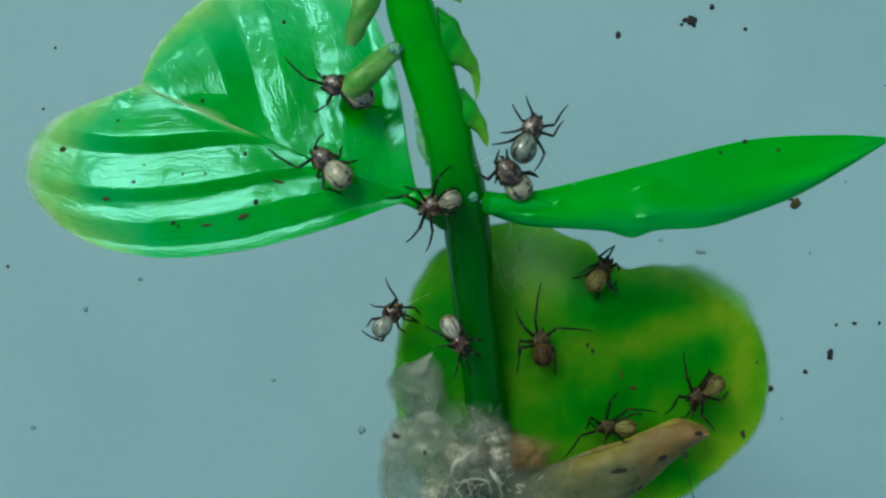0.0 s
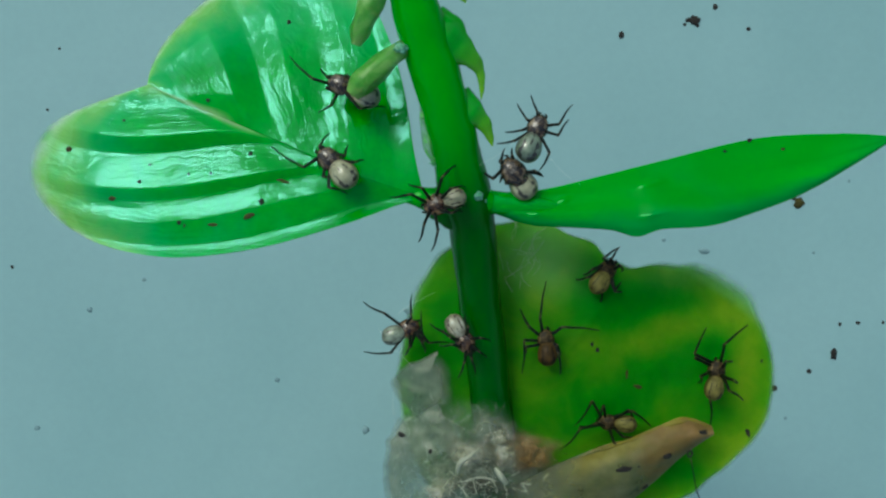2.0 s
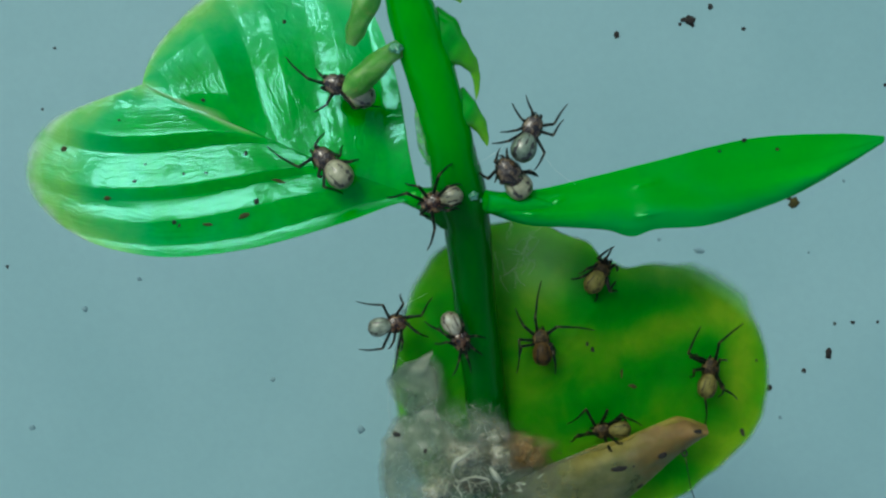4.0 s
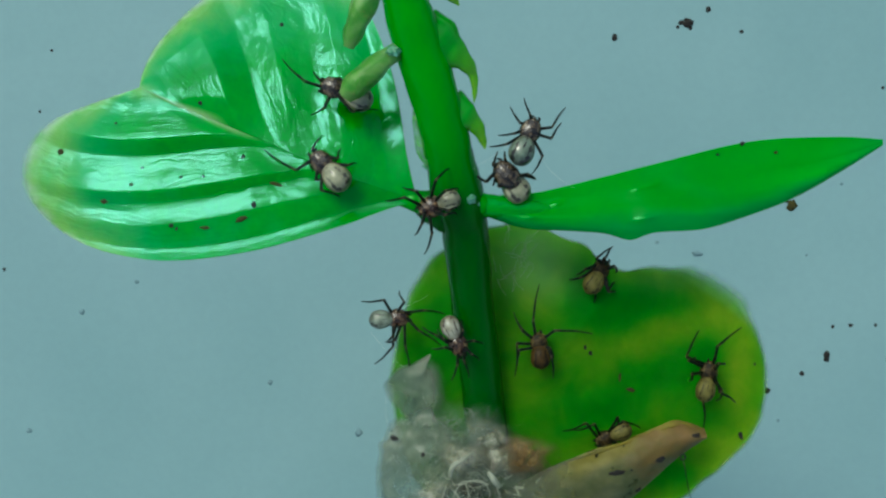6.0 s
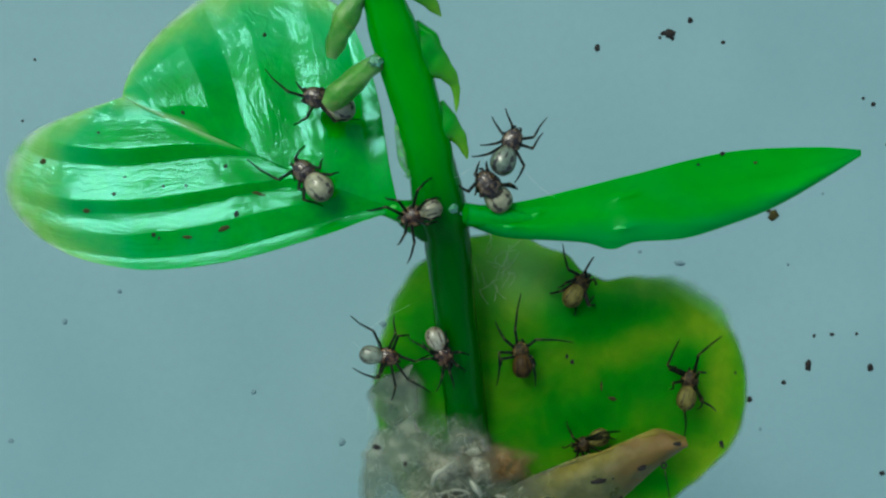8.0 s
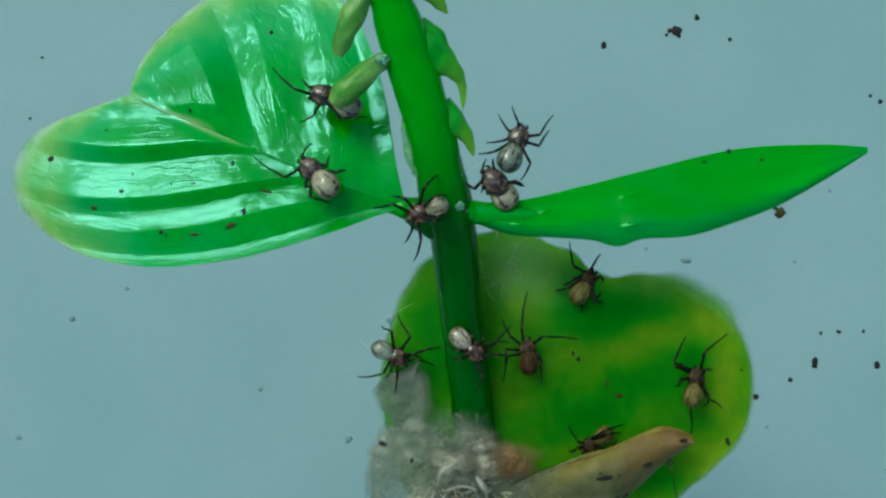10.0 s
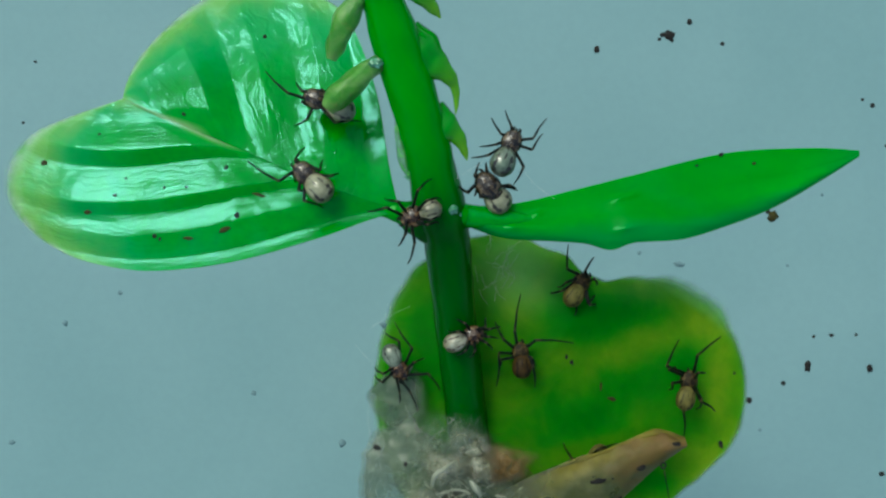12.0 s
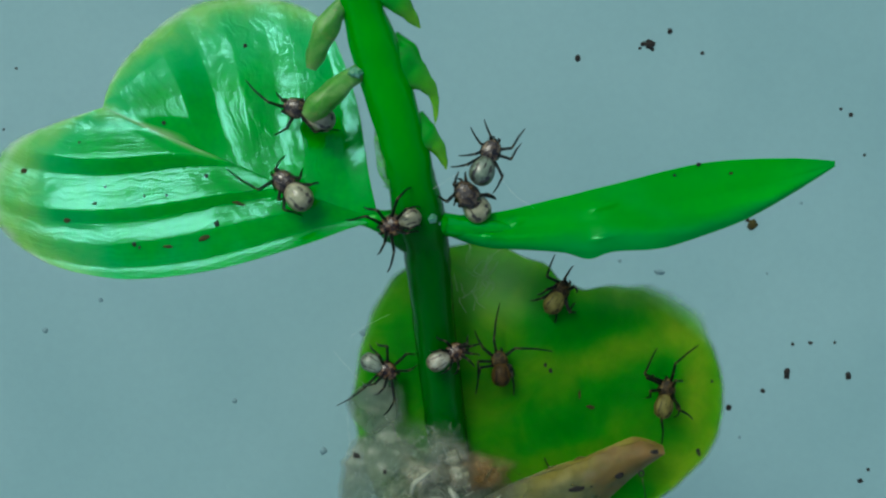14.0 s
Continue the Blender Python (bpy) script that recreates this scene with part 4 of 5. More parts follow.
turner = spider("tan spiderling turning on the yellowing leaf", 13.67, -8.03, 10.00, -146, 0.77, 0.97, TAN_AB, [
    (-4, 1.23, 32, 1.55), (1, 1.23, 60, 1.55), (36, 1.23, 96, 1.55), (138, 1.23, 163, 1.55), (313, 1.23, 29, 1.55), (259, 1.23, 231, 1.55), (203, 1.23, 102, 1.55), (-140, 1.23, -165, 1.55)], LEGTAN, slim=0.9, carapace=CAROLIVE, thick=0.094)
hider = spider("tan-brown spiderling slipping behind the withered leaf", 8.98, -9.71, 10.00, 180, 0.69, 0.95, TAN_AB, [
    (-345, 1.19, -304, 1.57), (-15, 1.19, -59, 1.57), (-325, 1.19, -268, 1.57), (140, 1.19, 165, 1.57), (-31, 1.19, -274, 1.57), (-99, 1.19, -151, 1.57), (-140, 1.19, -186, 1.57), (-149, 1.19, -198, 1.57)], LEGTAN, slim=0.9, carapace=CAROLIVE, thick=0.094)
sitter = spider("pale spiderling resting on the stem node", -0.59, 2.10, 15.70, -162, 0.86, 0.95, CREAM_AB, [
    (54, 1.45, 24, 1.60), (81, 1.45, 52, 1.60), (142, 1.45, 172, 1.60), (148, 1.45, 178, 1.60), (-46, 1.45, -16, 1.60), (-70, 1.45, -40, 1.60), (-125, 1.45, -155, 1.60), (-157, 1.45, 173, 1.60)], LEG, plump=0.78, carapace=CARTAN)
reacher = spider("tan spiderling lifting a foreleg on the old leaf", 8.81, -1.01, 10.10, 51, 0.77, 0.82, TAN_AB, [
    (90, 0.91, -26, 1.29), (-220, 0.91, -199, 1.29), (-206, 0.91, -226, 1.29), (-150, 0.91, -149, 1.29), (62, 0.91, -9, 1.29), (-18, 0.91, -113, 1.29), (-139, 0.91, -19, 1.29), (-126, 0.91, -67, 1.29)], LEG, slim=0.9, carapace=CAROLIVE, thick=0.094)


def step(who, index, rows):
    """Keys one leg: seconds, yaw and climb of the upper piece, yaw and fall of the lower piece, from the body's heading."""
    leg = SIZE[who.name][index]
    walk(leg["upper"], [(t, leg_poses(leg, a, b, up, down)[0]) for t, a, up, b, down in rows])
    walk(leg["lower"], [(t, leg_poses(leg, a, b, up, down)[1]) for t, a, up, b, down in rows])


def surface_z(x, y, guess):
    """Height of the leaf under a place."""
    bpy.context.view_layer.update()
    hit, place, normal, i, ob, m = scene.ray_cast(bpy.context.evaluated_depsgraph_get(), Vector((x, y, guess + 2.5)) * MM, Vector((0, 0, -1)))
    return place.z / MM if hit and abs(place.z / MM - guess) < 2.5 else guess



# ---- crumbs of dirt ----
def crumb(x, y, z, a, b, material, label, turn):
    seed = x * 1.7 + y * 0.9
    me = lump("dirt_crumb", (a, b, 0.3 * min(a, b)), material, seed, 0.5, 1.6, 2)
    thing("dirt_crumb", label, "dirt", "scattered crumbs", me=me, at=put(x, y, z + 0.15 * min(a, b), 0, 0, turn))


for x, y, a, b, turn in ((19.58, 23.93, 0.316, 0.441, -5), (27.02, 25.57, 0.378, 0.253, 17), (27.78, 25.44, 0.631, 0.441, 14), (26.65, 25.07, 0.190, 0.190, -12), (28.10, 24.94, 0.190, 0.190, 3), (27.58, 25.89, 0.253, 0.190, 18), (30.05, 27.02, 0.316, 0.316, 10), (33.78, 24.56, 0.253, 0.190, 20), (-43.31, 22.48, 0.158, 0.158, 17), (-44.64, 15.65, 0.158, 0.158, -16), (38.82, 5.62, 0.253, 0.253, -20), (43.25, -11.80, 0.378, 0.631, -6), (45.97, -8.34, 0.253, 0.190, -8), (40.47, -13.70, 0.253, 0.253, 10), (36.55, -15.59, 0.316, 0.316, 14), (-48.61, -1.96, 0.158, 0.190, 20), (50.26, -12.06, 0.316, 0.441, 13), (51.53, -23.93, 0.316, 0.253, 4), (52.28, 13.01, 0.190, 0.190, -20), (49.63, 18.24, 0.190, 0.190, -16), (50.77, 17.62, 0.253, 0.253, -10), (52.46, -22.67, 0.190, 0.190, 17), (43.94, -8.46, 0.190, 0.190, -18), (48.74, -8.28, 0.190, 0.190, -1),):
    crumb(x, y, GROUND, a, b, SPECK, "tiny black crumb of dirt on the pale board", turn)
for x, y, a, b, turn in ((39.40, 5.06, 0.631, 0.568, 18),):
    crumb(x, y, GROUND, a, b, BROWN, "tiny brown crumb of dirt on the pale board", turn)
for x, y, a, b, turn in ((45.02, 7.52, 0.190, 0.190, 10), (28.79, -0.26, 0.568, 0.316, -4), (24.31, 1.01, 0.221, 0.190, 15), (37.82, -18.94, 0.190, 0.190, 15), (-9.10, -20.21, 0.378, 0.378, 10), (-45.84, -19.95, 0.316, 0.253, 5), (-39.97, -6.70, 0.316, 0.316, -11), (-33.85, -3.35, 0.253, 0.190, -6), (-18.94, -14.59, 0.316, 0.253, 20), (41.04, -0.44, 0.158, 0.158, -11),):
    crumb(x, y, GROUND, a, b, GREYSPECK, "faint grey fleck of dirt on the pale board", turn)
for x, y, a, b, turn in ((-2.55, -10.17, 0.243, 0.152, -19), (-0.97, -10.99, 0.121, 0.152, -3),):
    crumb(x, y, surface_z(x, y, 10.6), a, b, SPECK, "tiny black crumb of dirt on the pale pulp", turn)
for x, y, a, b, turn in ((-19.71, 5.18, 0.171, 0.142, 10), (-17.29, 2.59, 0.171, 0.114, 7), (-10.12, 1.65, 0.37, 0.114, 16), (-12, 1.22, 0.227, 0.085, 3), (-8.42, 3.44, 0.512, 0.085, -18),):
    crumb(x, y, surface_z(x, y, 14.75), a, b, BROWN, "tiny brown crumb of dirt on the ribbed leaf", turn)
for x, y, a, b, turn in ((-12.37, 7.65, 0.114, 0.114, 18), (-15.84, 3.44, 0.114, 0.085, 4), (-9.5, 2.36, 0.114, 0.171, 5), (-13.76, 1.34, 0.114, 0.114, 8), (-13.48, 1.17, 0.057, 0.114, -12), (-10.12, 4.83, 0.085, 0.142, -14), (-16.78, 6.63, 0.071, 0.071, -12), (-13.28, 3.81, 0.071, 0.071, 11), (-15.35, 4.32, 0.085, 0.057, -7), (-8.33, 11.86, 0.114, 0.114, -4), (-12.11, 3.84, 0.071, 0.071, 7),):
    crumb(x, y, surface_z(x, y, 14.75), a, b, SPECK, "tiny black crumb of dirt on the ribbed leaf", turn)
for x, y, a, b, turn in ((15.37, 5.47, 0.14, 0.112, 20), (14.1, 4.91, 0.084, 0.07, 6),):
    crumb(x, y, surface_z(x, y, 15.6), a, b, SPECK, "tiny black crumb of dirt on the lance-shaped leaf", turn)
for x, y, a, b, turn in ((16.99, 4.99, 0.112, 0.084, -1),):
    crumb(x, y, surface_z(x, y, 15.6), a, b, BROWN, "tiny brown crumb of dirt on the lance-shaped leaf", turn)
for x, y, a, b, turn in ((8.22, -5.6, 0.093, 0.124, 12), (7.92, -5.29, 0.077, 0.124, 4), (16.82, -10.33, 0.124, 0.278, 16), (17.5, -6.31, 0.062, 0.093, 2),):
    crumb(x, y, surface_z(x, y, 9.4), a, b, SPECK, "tiny black crumb of dirt on the yellowing leaf", turn)
for x, y, a, b, turn in ((13.63, -9.87, 0.239, 0.149, 14), (11.69, -11.09, 0.269, 0.179, 17), (9.39, -11.81, 0.389, 0.149, 6), (10.64, -12.92, 0.179, 0.12, 17), (10.17, -11.69, 0.09, 0.06, -6),):
    crumb(x, y, surface_z(x, y, 11.6), a, b, SPECK, "tiny black crumb of dirt on the withered leaf", turn)
for x, y, a, b, turn in ((9.89, -6.89, 0.062, 0.309, 1), (10.51, -7.7, 0.278, 0.093, -19),):
    crumb(x, y, surface_z(x, y, 9.4), a, b, BROWN, "tiny brown crumb of dirt on the yellowing leaf", turn)


crumb(-2.19, -3.45, 9.75, 0.17, 0.15, GREYSPECK, "small grey crumb on the rim of the yellowing leaf", 12)


# ---- silk ----
def thread(label, points, radius=0.01):
    root = thing("silk_thread", label, "silk", "silk strands", me=tube("silk_thread", points, [radius, radius], SILK, 16, 5))
    return root


for points in ([(-2.87, -3.64, 10.2), (-1.97, -3.04, 9.8), (-0.74, -2.44, 9.5)], [(-3.79, -4.4, 10.2), (-2.88, -5.49, 9.9), (-1.96, -6.41, 9.9)], [(-2.96, -7.68, 9.6), (-3.03, -8.61, 9.5), (-2.9, -9.54, 9.5)],
               [(4.4, 6.09, 15.3), (2.71, 4.83, 15.2), (1.3, 3.98, 15.2)], [(4.34, 5.66, 15.3), (5.54, 3.99, 15.1), (6.69, 3.15, 14.9)]):
    thread("hair-thin pale silk strand beside the stem", points, 0.004)
thread("thin dark hair hanging from the withered leaf", [(12.98, -11.29, 11), (13.13, -12.19, 11), (13.32, -12.99, 10.8), (13.83, -14.28, 10.4)], 0.03).data.materials[0] = LEG


def silk_tuft(x, y, guess, width, height, count, seed):
    """Matted pale silk lying on a leaf."""
    rng = random.Random(seed)
    ground = surface_z(x, y, guess)
    verts, faces = [], []
    for k in range(count):
        c = Vector((x + rng.gauss(0, width), y + rng.gauss(0, height), ground + rng.uniform(0.05, 0.3)))
        d = Vector((rng.gauss(0, 0.3), rng.choice((-1, 1)), 0)).normalized() * 0.12
        prev = None
        for q in range(7):
            w = d.cross(Vector((0, 0, 1))).normalized() * 0.010
            n = len(verts)
            verts += [c - w, c + w, c + Vector((0, 0, 0.015))]
            if prev is not None:
                faces += [(prev + a, prev + (a + 1) % 3, n + (a + 1) % 3, n + a) for a in range(3)]
            prev = n
            d = (d + Vector((rng.gauss(0, 0.05), rng.gauss(0, 0.05), 0))).normalized() * 0.17
            c = c + d
    return thing("silk_tuft", "matted pale silk on the yellowing leaf", "silk", "silk strands", me=mesh_from("silk_tuft", verts, faces, MATTED))


silk_tuft(4.56, -0.34, 9.6, 0.16, 0.6, 14, 1)
silk_tuft(3.73, -1.39, 9.6, 0.4, 0.12, 8, 2)
silk_tuft(3.76, 1.02, 9.6, 0.15, 0.25, 3, 3)
# solid dark ring stands in for the outline of a droplet
ring = [(math.cos(a * math.pi / 5) * 0.13, math.sin(a * math.pi / 5) * 0.15, 0) for a in range(11)]
thing("husk", "tiny dark ring for a droplet's outline on the withered leaf", "husk", me=tube("husk", ring, [0.05, 0.05], SPECK, 30, 8), at=put(12.92, -11.01, 11))



def motions():
    walk(walker, [(t, put(x, y, z, 0, 0, turn)) for t, x, y, z, turn in (
        (0, -2.71, -3.40, 10.60, 55), (0.5, -2.71, -3.13, 10.60, 45), (1, -2.54, -3.28, 10.60, 24), (1.5, -2.25, -4.08, 10.60, 23), (2, -2.09, -4.30, 10.60, 22), (2.5, -2.17, -4.04, 10.60, 17), (3, -2.65, -4.20, 10.60, 17), (5.5, -2.25, -3.64, 10.60, 3), (6, -2.29, -3.59, 10.60, 3), (6.5, -2.18, -4.27, 10.60, 12), (7, -2.05, -4.53, 10.60, 0), (7.5, -1.87, -4.72, 10.60, -3), (8, -1.88, -5.18, 10.60, -7), (10.5, -1.57, -5.46, 10.60, -39), (11, -1.37, -5.59, 10.60, -54), (12, -1.30, -5.91, 10.60, -66), (13, -1.06, -6.16, 10.60, -65), (14, -0.85, -5.46, 10.60, -28))])
    step(walker, 0, ((0, -131, 28, -103, 72), (0.5, -129, 35, -97, 67), (1, -100, 16, -51, 61), (1.5, -74, 20, -34, 70), (2, -74, 14, -27, 49), (2.5, -63, 14, -35, 44), (3, -70, 20, -61, 52), (5.5, -3, 52, -22, 72), (6, -48, 36, -39, 32), (6.5, -46, 40, -11, 71), (7, -15, 48, -5, 66), (7.5, 26, 55, 15, 62), (8, -9, 26, 25, 61), (10.5, 61, 37, 38, 57), (11, 64, 47, 46, 62), (12, 70, 14, 8, 48), (13, 69, 15, 13, 59), (13.5, 52, 33, 30, 65), (14, 35, 52, 46, 72)))
    step(walker, 1, ((0, -55, 14, -114, 70), (0.25, -56, 14, -68, 62), (0.5, -57, 14, -21, 54), (0.75, -59, 14, 25, 57), (1, -61, 14, 71, 60), (1.5, -42, 14, 96, 42), (2, -76, 14, 74, 11), (2.25, -29, 14, 96, 11), (2.5, 17, 14, 118, 11), (3, -12, 14, 79, 46), (4.25, -3, 24, 32, 50), (5.5, 6, 34, -16, 54), (6, 5, 23, -16, 49), (6.5, 14, 47, 18, 65), (7, 42, 14, 122, 70), (7.5, 66, 60, 90, 65), (7.75, 71, 51, 44, 67), (8, 76, 42, -2, 69), (10.5, 37, 70, -16, 72), (11, 117, 69, 12, 72), (12, 115, 55, 72, 72), (13, 124, 58, 57, 71), (14, 73, 32, 8, 72)))
    step(walker, 2, ((0, -3, 49, 66, 43), (0.5, -26, 35, 51, 56), (1, 6, 42, 79, 57), (1.5, 44, 69, 111, 66), (2, 30, 66, 68, 47), (2.5, 82, 49, 104, 45), (3, 40, 44, 69, 66), (5.5, 53, 46, 130, 69), (6, 52, 55, 115, 69), (6.5, 63, 36, 90, 67), (7, 70, 28, 118, 59), (7.5, 74, 14, 130, 48), (8, 72, 36, 103, 59), (10.5, 91, 34, 159, 30), (11, 119, 32, 180, 29), (12, 132, 29, 190, 11), (13, 144, 14, 185, 25), (14, 120, 36, 200, 69)))
    step(walker, 3, ((0, 34, 70, 118, 58), (0.5, 61, 70, 153, 67), (1, 104, 58, 189, 68), (1.5, 118, 57, 133, 39), (2, 120, 24, 133, 40), (2.5, 119, 46, 156, 38), (3, 101, 43, 154, 46), (5.5, 109, 45, 176, 11), (6, 114, 45, 182, 42), (6.5, 111, 35, 147, 28), (7, 107, 30, 165, 39), (7.5, 118, 22, 166, 36), (8, 121, 14, 156, 32), (10.5, 131, 31, 201, 72), (11, 140, 33, 214, 59), (12, 159, 14, 218, 57), (13, 140, 60, 165, 65), (14, 140, 60, 165, 65)))
    step(walker, 4, ((0, -108, 63, -78, 66), (0.5, -88, 35, 8, 70), (0.75, -104, 53, -49, 71), (1, -120, 70, -106, 72), (1.5, -123, 63, -67, 72), (1.75, -126, 54, -14, 72), (2, -128, 45, 39, 72), (2.125, -128, 37, 84, 69), (2.25, -127, 30, 128, 66), (2.375, -127, 22, 173, 64), (2.5, -126, 14, 217, 61), (3, -118, 14, 241, 34), (5.5, -109, 14, 249, 17), (6, -91, 14, 275, 40), (6.5, -93, 18, 249, 64), (7, -72, 50, 268, 35), (7.5, -59, 14, 283, 11), (8, -46, 14, 334, 33), (9.25, 10, 37, 351, 43), (10.5, 65, 59, 367, 53), (10.75, 25, 44, 347, 35), (11, -15, 29, 328, 17), (12, 18, 49, 355, 44), (13, 46, 55, 345, 50), (13.5, -3, 35, 305, 48), (14, -53, 14, 264, 47)))
    step(walker, 5, ((0, -66, 62, -100, 66), (0.5, -66, 62, -100, 66), (1, -66, 62, -100, 66), (1.5, -66, 62, -100, 66), (2, -66, 62, -100, 66), (2.5, -66, 62, -100, 66), (3, -66, 62, -100, 66), (5.5, -127, 49, -163, 72), (6, -113, 46, -169, 72), (6.5, -124, 28, -131, 72), (7, -105, 52, -140, 72), (7.5, -70, 28, -72, 69), (8, -71, 14, -102, 54), (10.5, -49, 61, -71, 54), (11, -21, 44, -63, 53), (12, -8, 54, -29, 63), (13, -6, 48, -61, 65), (14, -78, 68, -108, 64)))
    step(walker, 6, ((0, 130, 19, 173, 69), (0.5, 139, 14, 166, 41), (1, 156, 14, 176, 45), (1.25, 203, 39, 198, 56), (1.5, 250, 64, 220, 68), (2, 250, 64, 220, 68), (2.5, 250, 64, 220, 68), (3, 250, 64, 220, 68), (5.5, 250, 64, 220, 68), (6, 250, 64, 220, 68), (6.5, 250, 64, 220, 68), (7, 250, 64, 220, 68), (7.5, 250, 64, 220, 68), (8, 250, 64, 220, 68), (10.5, 280, 70, 265, 72), (11, 250, 64, 220, 68), (12, 285, 56, 212, 72), (13, 264, 49, 199, 72), (14, 250, 64, 220, 68)))
    step(walker, 7, ((0, -169, 14, 102, 42), (0.5, -150, 14, 121, 42), (1, -140, 14, 147, 40), (1.5, -163, 14, 160, 11), (2, -150, 14, 158, 32), (2.5, -140, 14, 168, 31), (3, -136, 16, 155, 35), (5.5, -99, 41, 213, 38), (6, -93, 18, 222, 33), (6.5, -107, 41, 151, 44), (7, -77, 56, 182, 38), (7.5, -91, 33, 165, 32), (8, -94, 45, 168, 30), (10.5, -91, 53, 224, 33), (11, -80, 41, 215, 55), (12, -91, 64, 220, 72), (13, -131, 46, 191, 24), (14, -108, 14, 241, 11)))
    walk(climber, [(t, put(x, y, z, 0, 0, turn)) for t, x, y, z, turn in (
        (0, 0.90, -4.94, 12.60, -60), (1, 0.95, -4.92, 12.60, -59), (2, 0.91, -4.95, 12.60, -60), (3, 0.91, -4.85, 12.60, -59), (5.5, 0.92, -4.89, 12.60, -67), (6.5, 0.90, -4.97, 12.60, -67), (8, 1.08, -5.03, 12.60, -65), (10.5, 2.46, -4.84, 12.60, -27), (11, 2.33, -4.28, 12.60, 6), (12, 2.66, -3.86, 12.60, 21), (12.5, 2.62, -3.81, 12.60, 22), (13, 2.58, -4.22, 12.60, 21), (14, 2.81, -4.31, 12.60, 27))])
    step(climber, 0, ((0, -32, 62, -16, 39), (1, -34, 61, -17, 39), (2, -32, 61, -16, 39), (3, -34, 61, -17, 39), (5.5, -21, 64, -8, 39), (6.5, -21, 64, -9, 38), (8, -25, 63, -11, 38), (9.25, 36, 38, 47, 25), (10.5, 97, 14, 105, 11), (10.75, 66, 42, 89, 40), (11, 35, 70, 74, 69), (12, 5, 70, 59, 69), (12.5, 3, 70, 58, 69), (13, 7, 70, 59, 69), (14, -5, 69, 52, 69)))
    step(climber, 1, ((0, 14, 63, 17, 59), (1, 12, 63, 16, 59), (2, 14, 63, 17, 59), (3, 12, 63, 16, 59), (5.5, 25, 65, 25, 59), (6.5, 25, 65, 24, 59), (8, 21, 64, 22, 58), (10.5, 78, 14, 36, 50), (10.75, 39, 34, 17, 54), (11, 0, 54, -2, 59), (12, -18, 49, -16, 58), (12.5, -19, 48, -17, 59), (13, -17, 49, -16, 58), (14, -24, 46, -22, 58)))
    step(climber, 2, ((0, 72, 59, 38, 61), (1, 70, 58, 36, 61), (2, 72, 59, 38, 61), (3, 69, 58, 37, 61), (5.5, 82, 60, 45, 61), (6.5, 82, 60, 45, 61), (8, 78, 59, 42, 61), (10.5, 104, 60, 130, 65), (11, 104, 60, 130, 65), (12, 104, 60, 130, 65), (12.5, 104, 60, 130, 65), (13, 104, 60, 130, 65), (14, 104, 60, 130, 65)))
    step(climber, 3, ((0, 140, 60, 165, 65), (1, 140, 60, 165, 65), (2, 140, 60, 165, 65), (3, 140, 60, 165, 65), (5.5, 140, 60, 165, 65), (6.5, 140, 60, 165, 65), (8, 140, 60, 165, 65), (10.5, 140, 60, 165, 65), (11, 140, 60, 165, 65), (12, 140, 60, 165, 65), (12.5, 140, 60, 165, 65), (13, 140, 60, 165, 65), (14, 140, 60, 165, 65)))
    step(climber, 4, ((0, -41, 57, -49, 41), (1, -43, 57, -51, 41), (2, -41, 57, -49, 41), (3, -43, 57, -51, 41), (5.5, -30, 58, -42, 41), (6.5, -29, 58, -42, 40), (8, -34, 58, -45, 41), (9.25, 18, 36, -5, 48), (10.5, 70, 14, 34, 55), (11, 9, 70, -23, 62), (12, -22, 70, -38, 63), (12.5, -24, 70, -39, 63), (13, -20, 70, -38, 63), (14, -32, 70, -44, 63)))
    step(climber, 5, ((0, -145, 55, -109, 58), (1, -146, 55, -110, 58), (2, -145, 55, -109, 58), (3, -146, 55, -110, 58), (5.5, -137, 57, -101, 58), (6.5, -137, 57, -101, 58), (8, -140, 56, -104, 58), (9.25, -69, 35, -83, 41), (10.5, 2, 14, -61, 23), (10.75, -6, 42, -59, 40), (11, -13, 70, -56, 57), (12, -42, 70, -71, 60), (12.5, -43, 70, -73, 60), (13, -40, 70, -72, 59), (14, -52, 70, -78, 60)))
    step(climber, 6, ((0, -157, 14, -148, 47), (1, -158, 14, -150, 47), (2, -157, 14, -149, 47), (3, -158, 14, -150, 46), (5.5, -148, 14, -141, 48), (6.5, -148, 14, -141, 48), (8, -151, 14, -144, 47), (10.5, -110, 64, -140, 68), (11, -110, 64, -140, 68), (12, -110, 64, -140, 68), (12.5, -110, 64, -140, 68), (13, -110, 64, -140, 68), (14, -110, 64, -140, 68)))
    step(climber, 7, ((0, -140, 60, -165, 65), (1, -140, 60, -165, 65), (2, -140, 60, -165, 65), (3, -140, 60, -165, 65), (5.5, -140, 60, -165, 65), (6.5, -140, 60, -165, 65), (8, -140, 60, -165, 65), (10.5, -140, 60, -165, 65), (11, -140, 60, -165, 65), (12, -140, 60, -165, 65), (12.5, -140, 60, -165, 65), (13, -140, 60, -165, 65), (14, -140, 60, -165, 65)))
    walk(turner, [(t, put(x, y, z, 0, 0, turn)) for t, x, y, z, turn in (
        (0, 13.82, -8.00, 10.00, -144), (0.5, 14.07, -7.11, 10.00, -225), (1, 14.55, -6.66, 10.00, -274), (1.5, 14.60, -6.65, 10.00, -278), (3, 14.55, -6.53, 10.00, -282), (14, 14.55, -6.53, 10.00, -282))])
    step(turner, 0, ((0, -4, 66, 32, 68), (0.25, 11, 57, -21, 40), (0.5, 26, 48, -74, 11), (1, 75, 14, -23, 14), (1.5, 72, 14, -22, 24), (3, 80, 14, -19, 23), (14, 80, 14, -19, 23)))
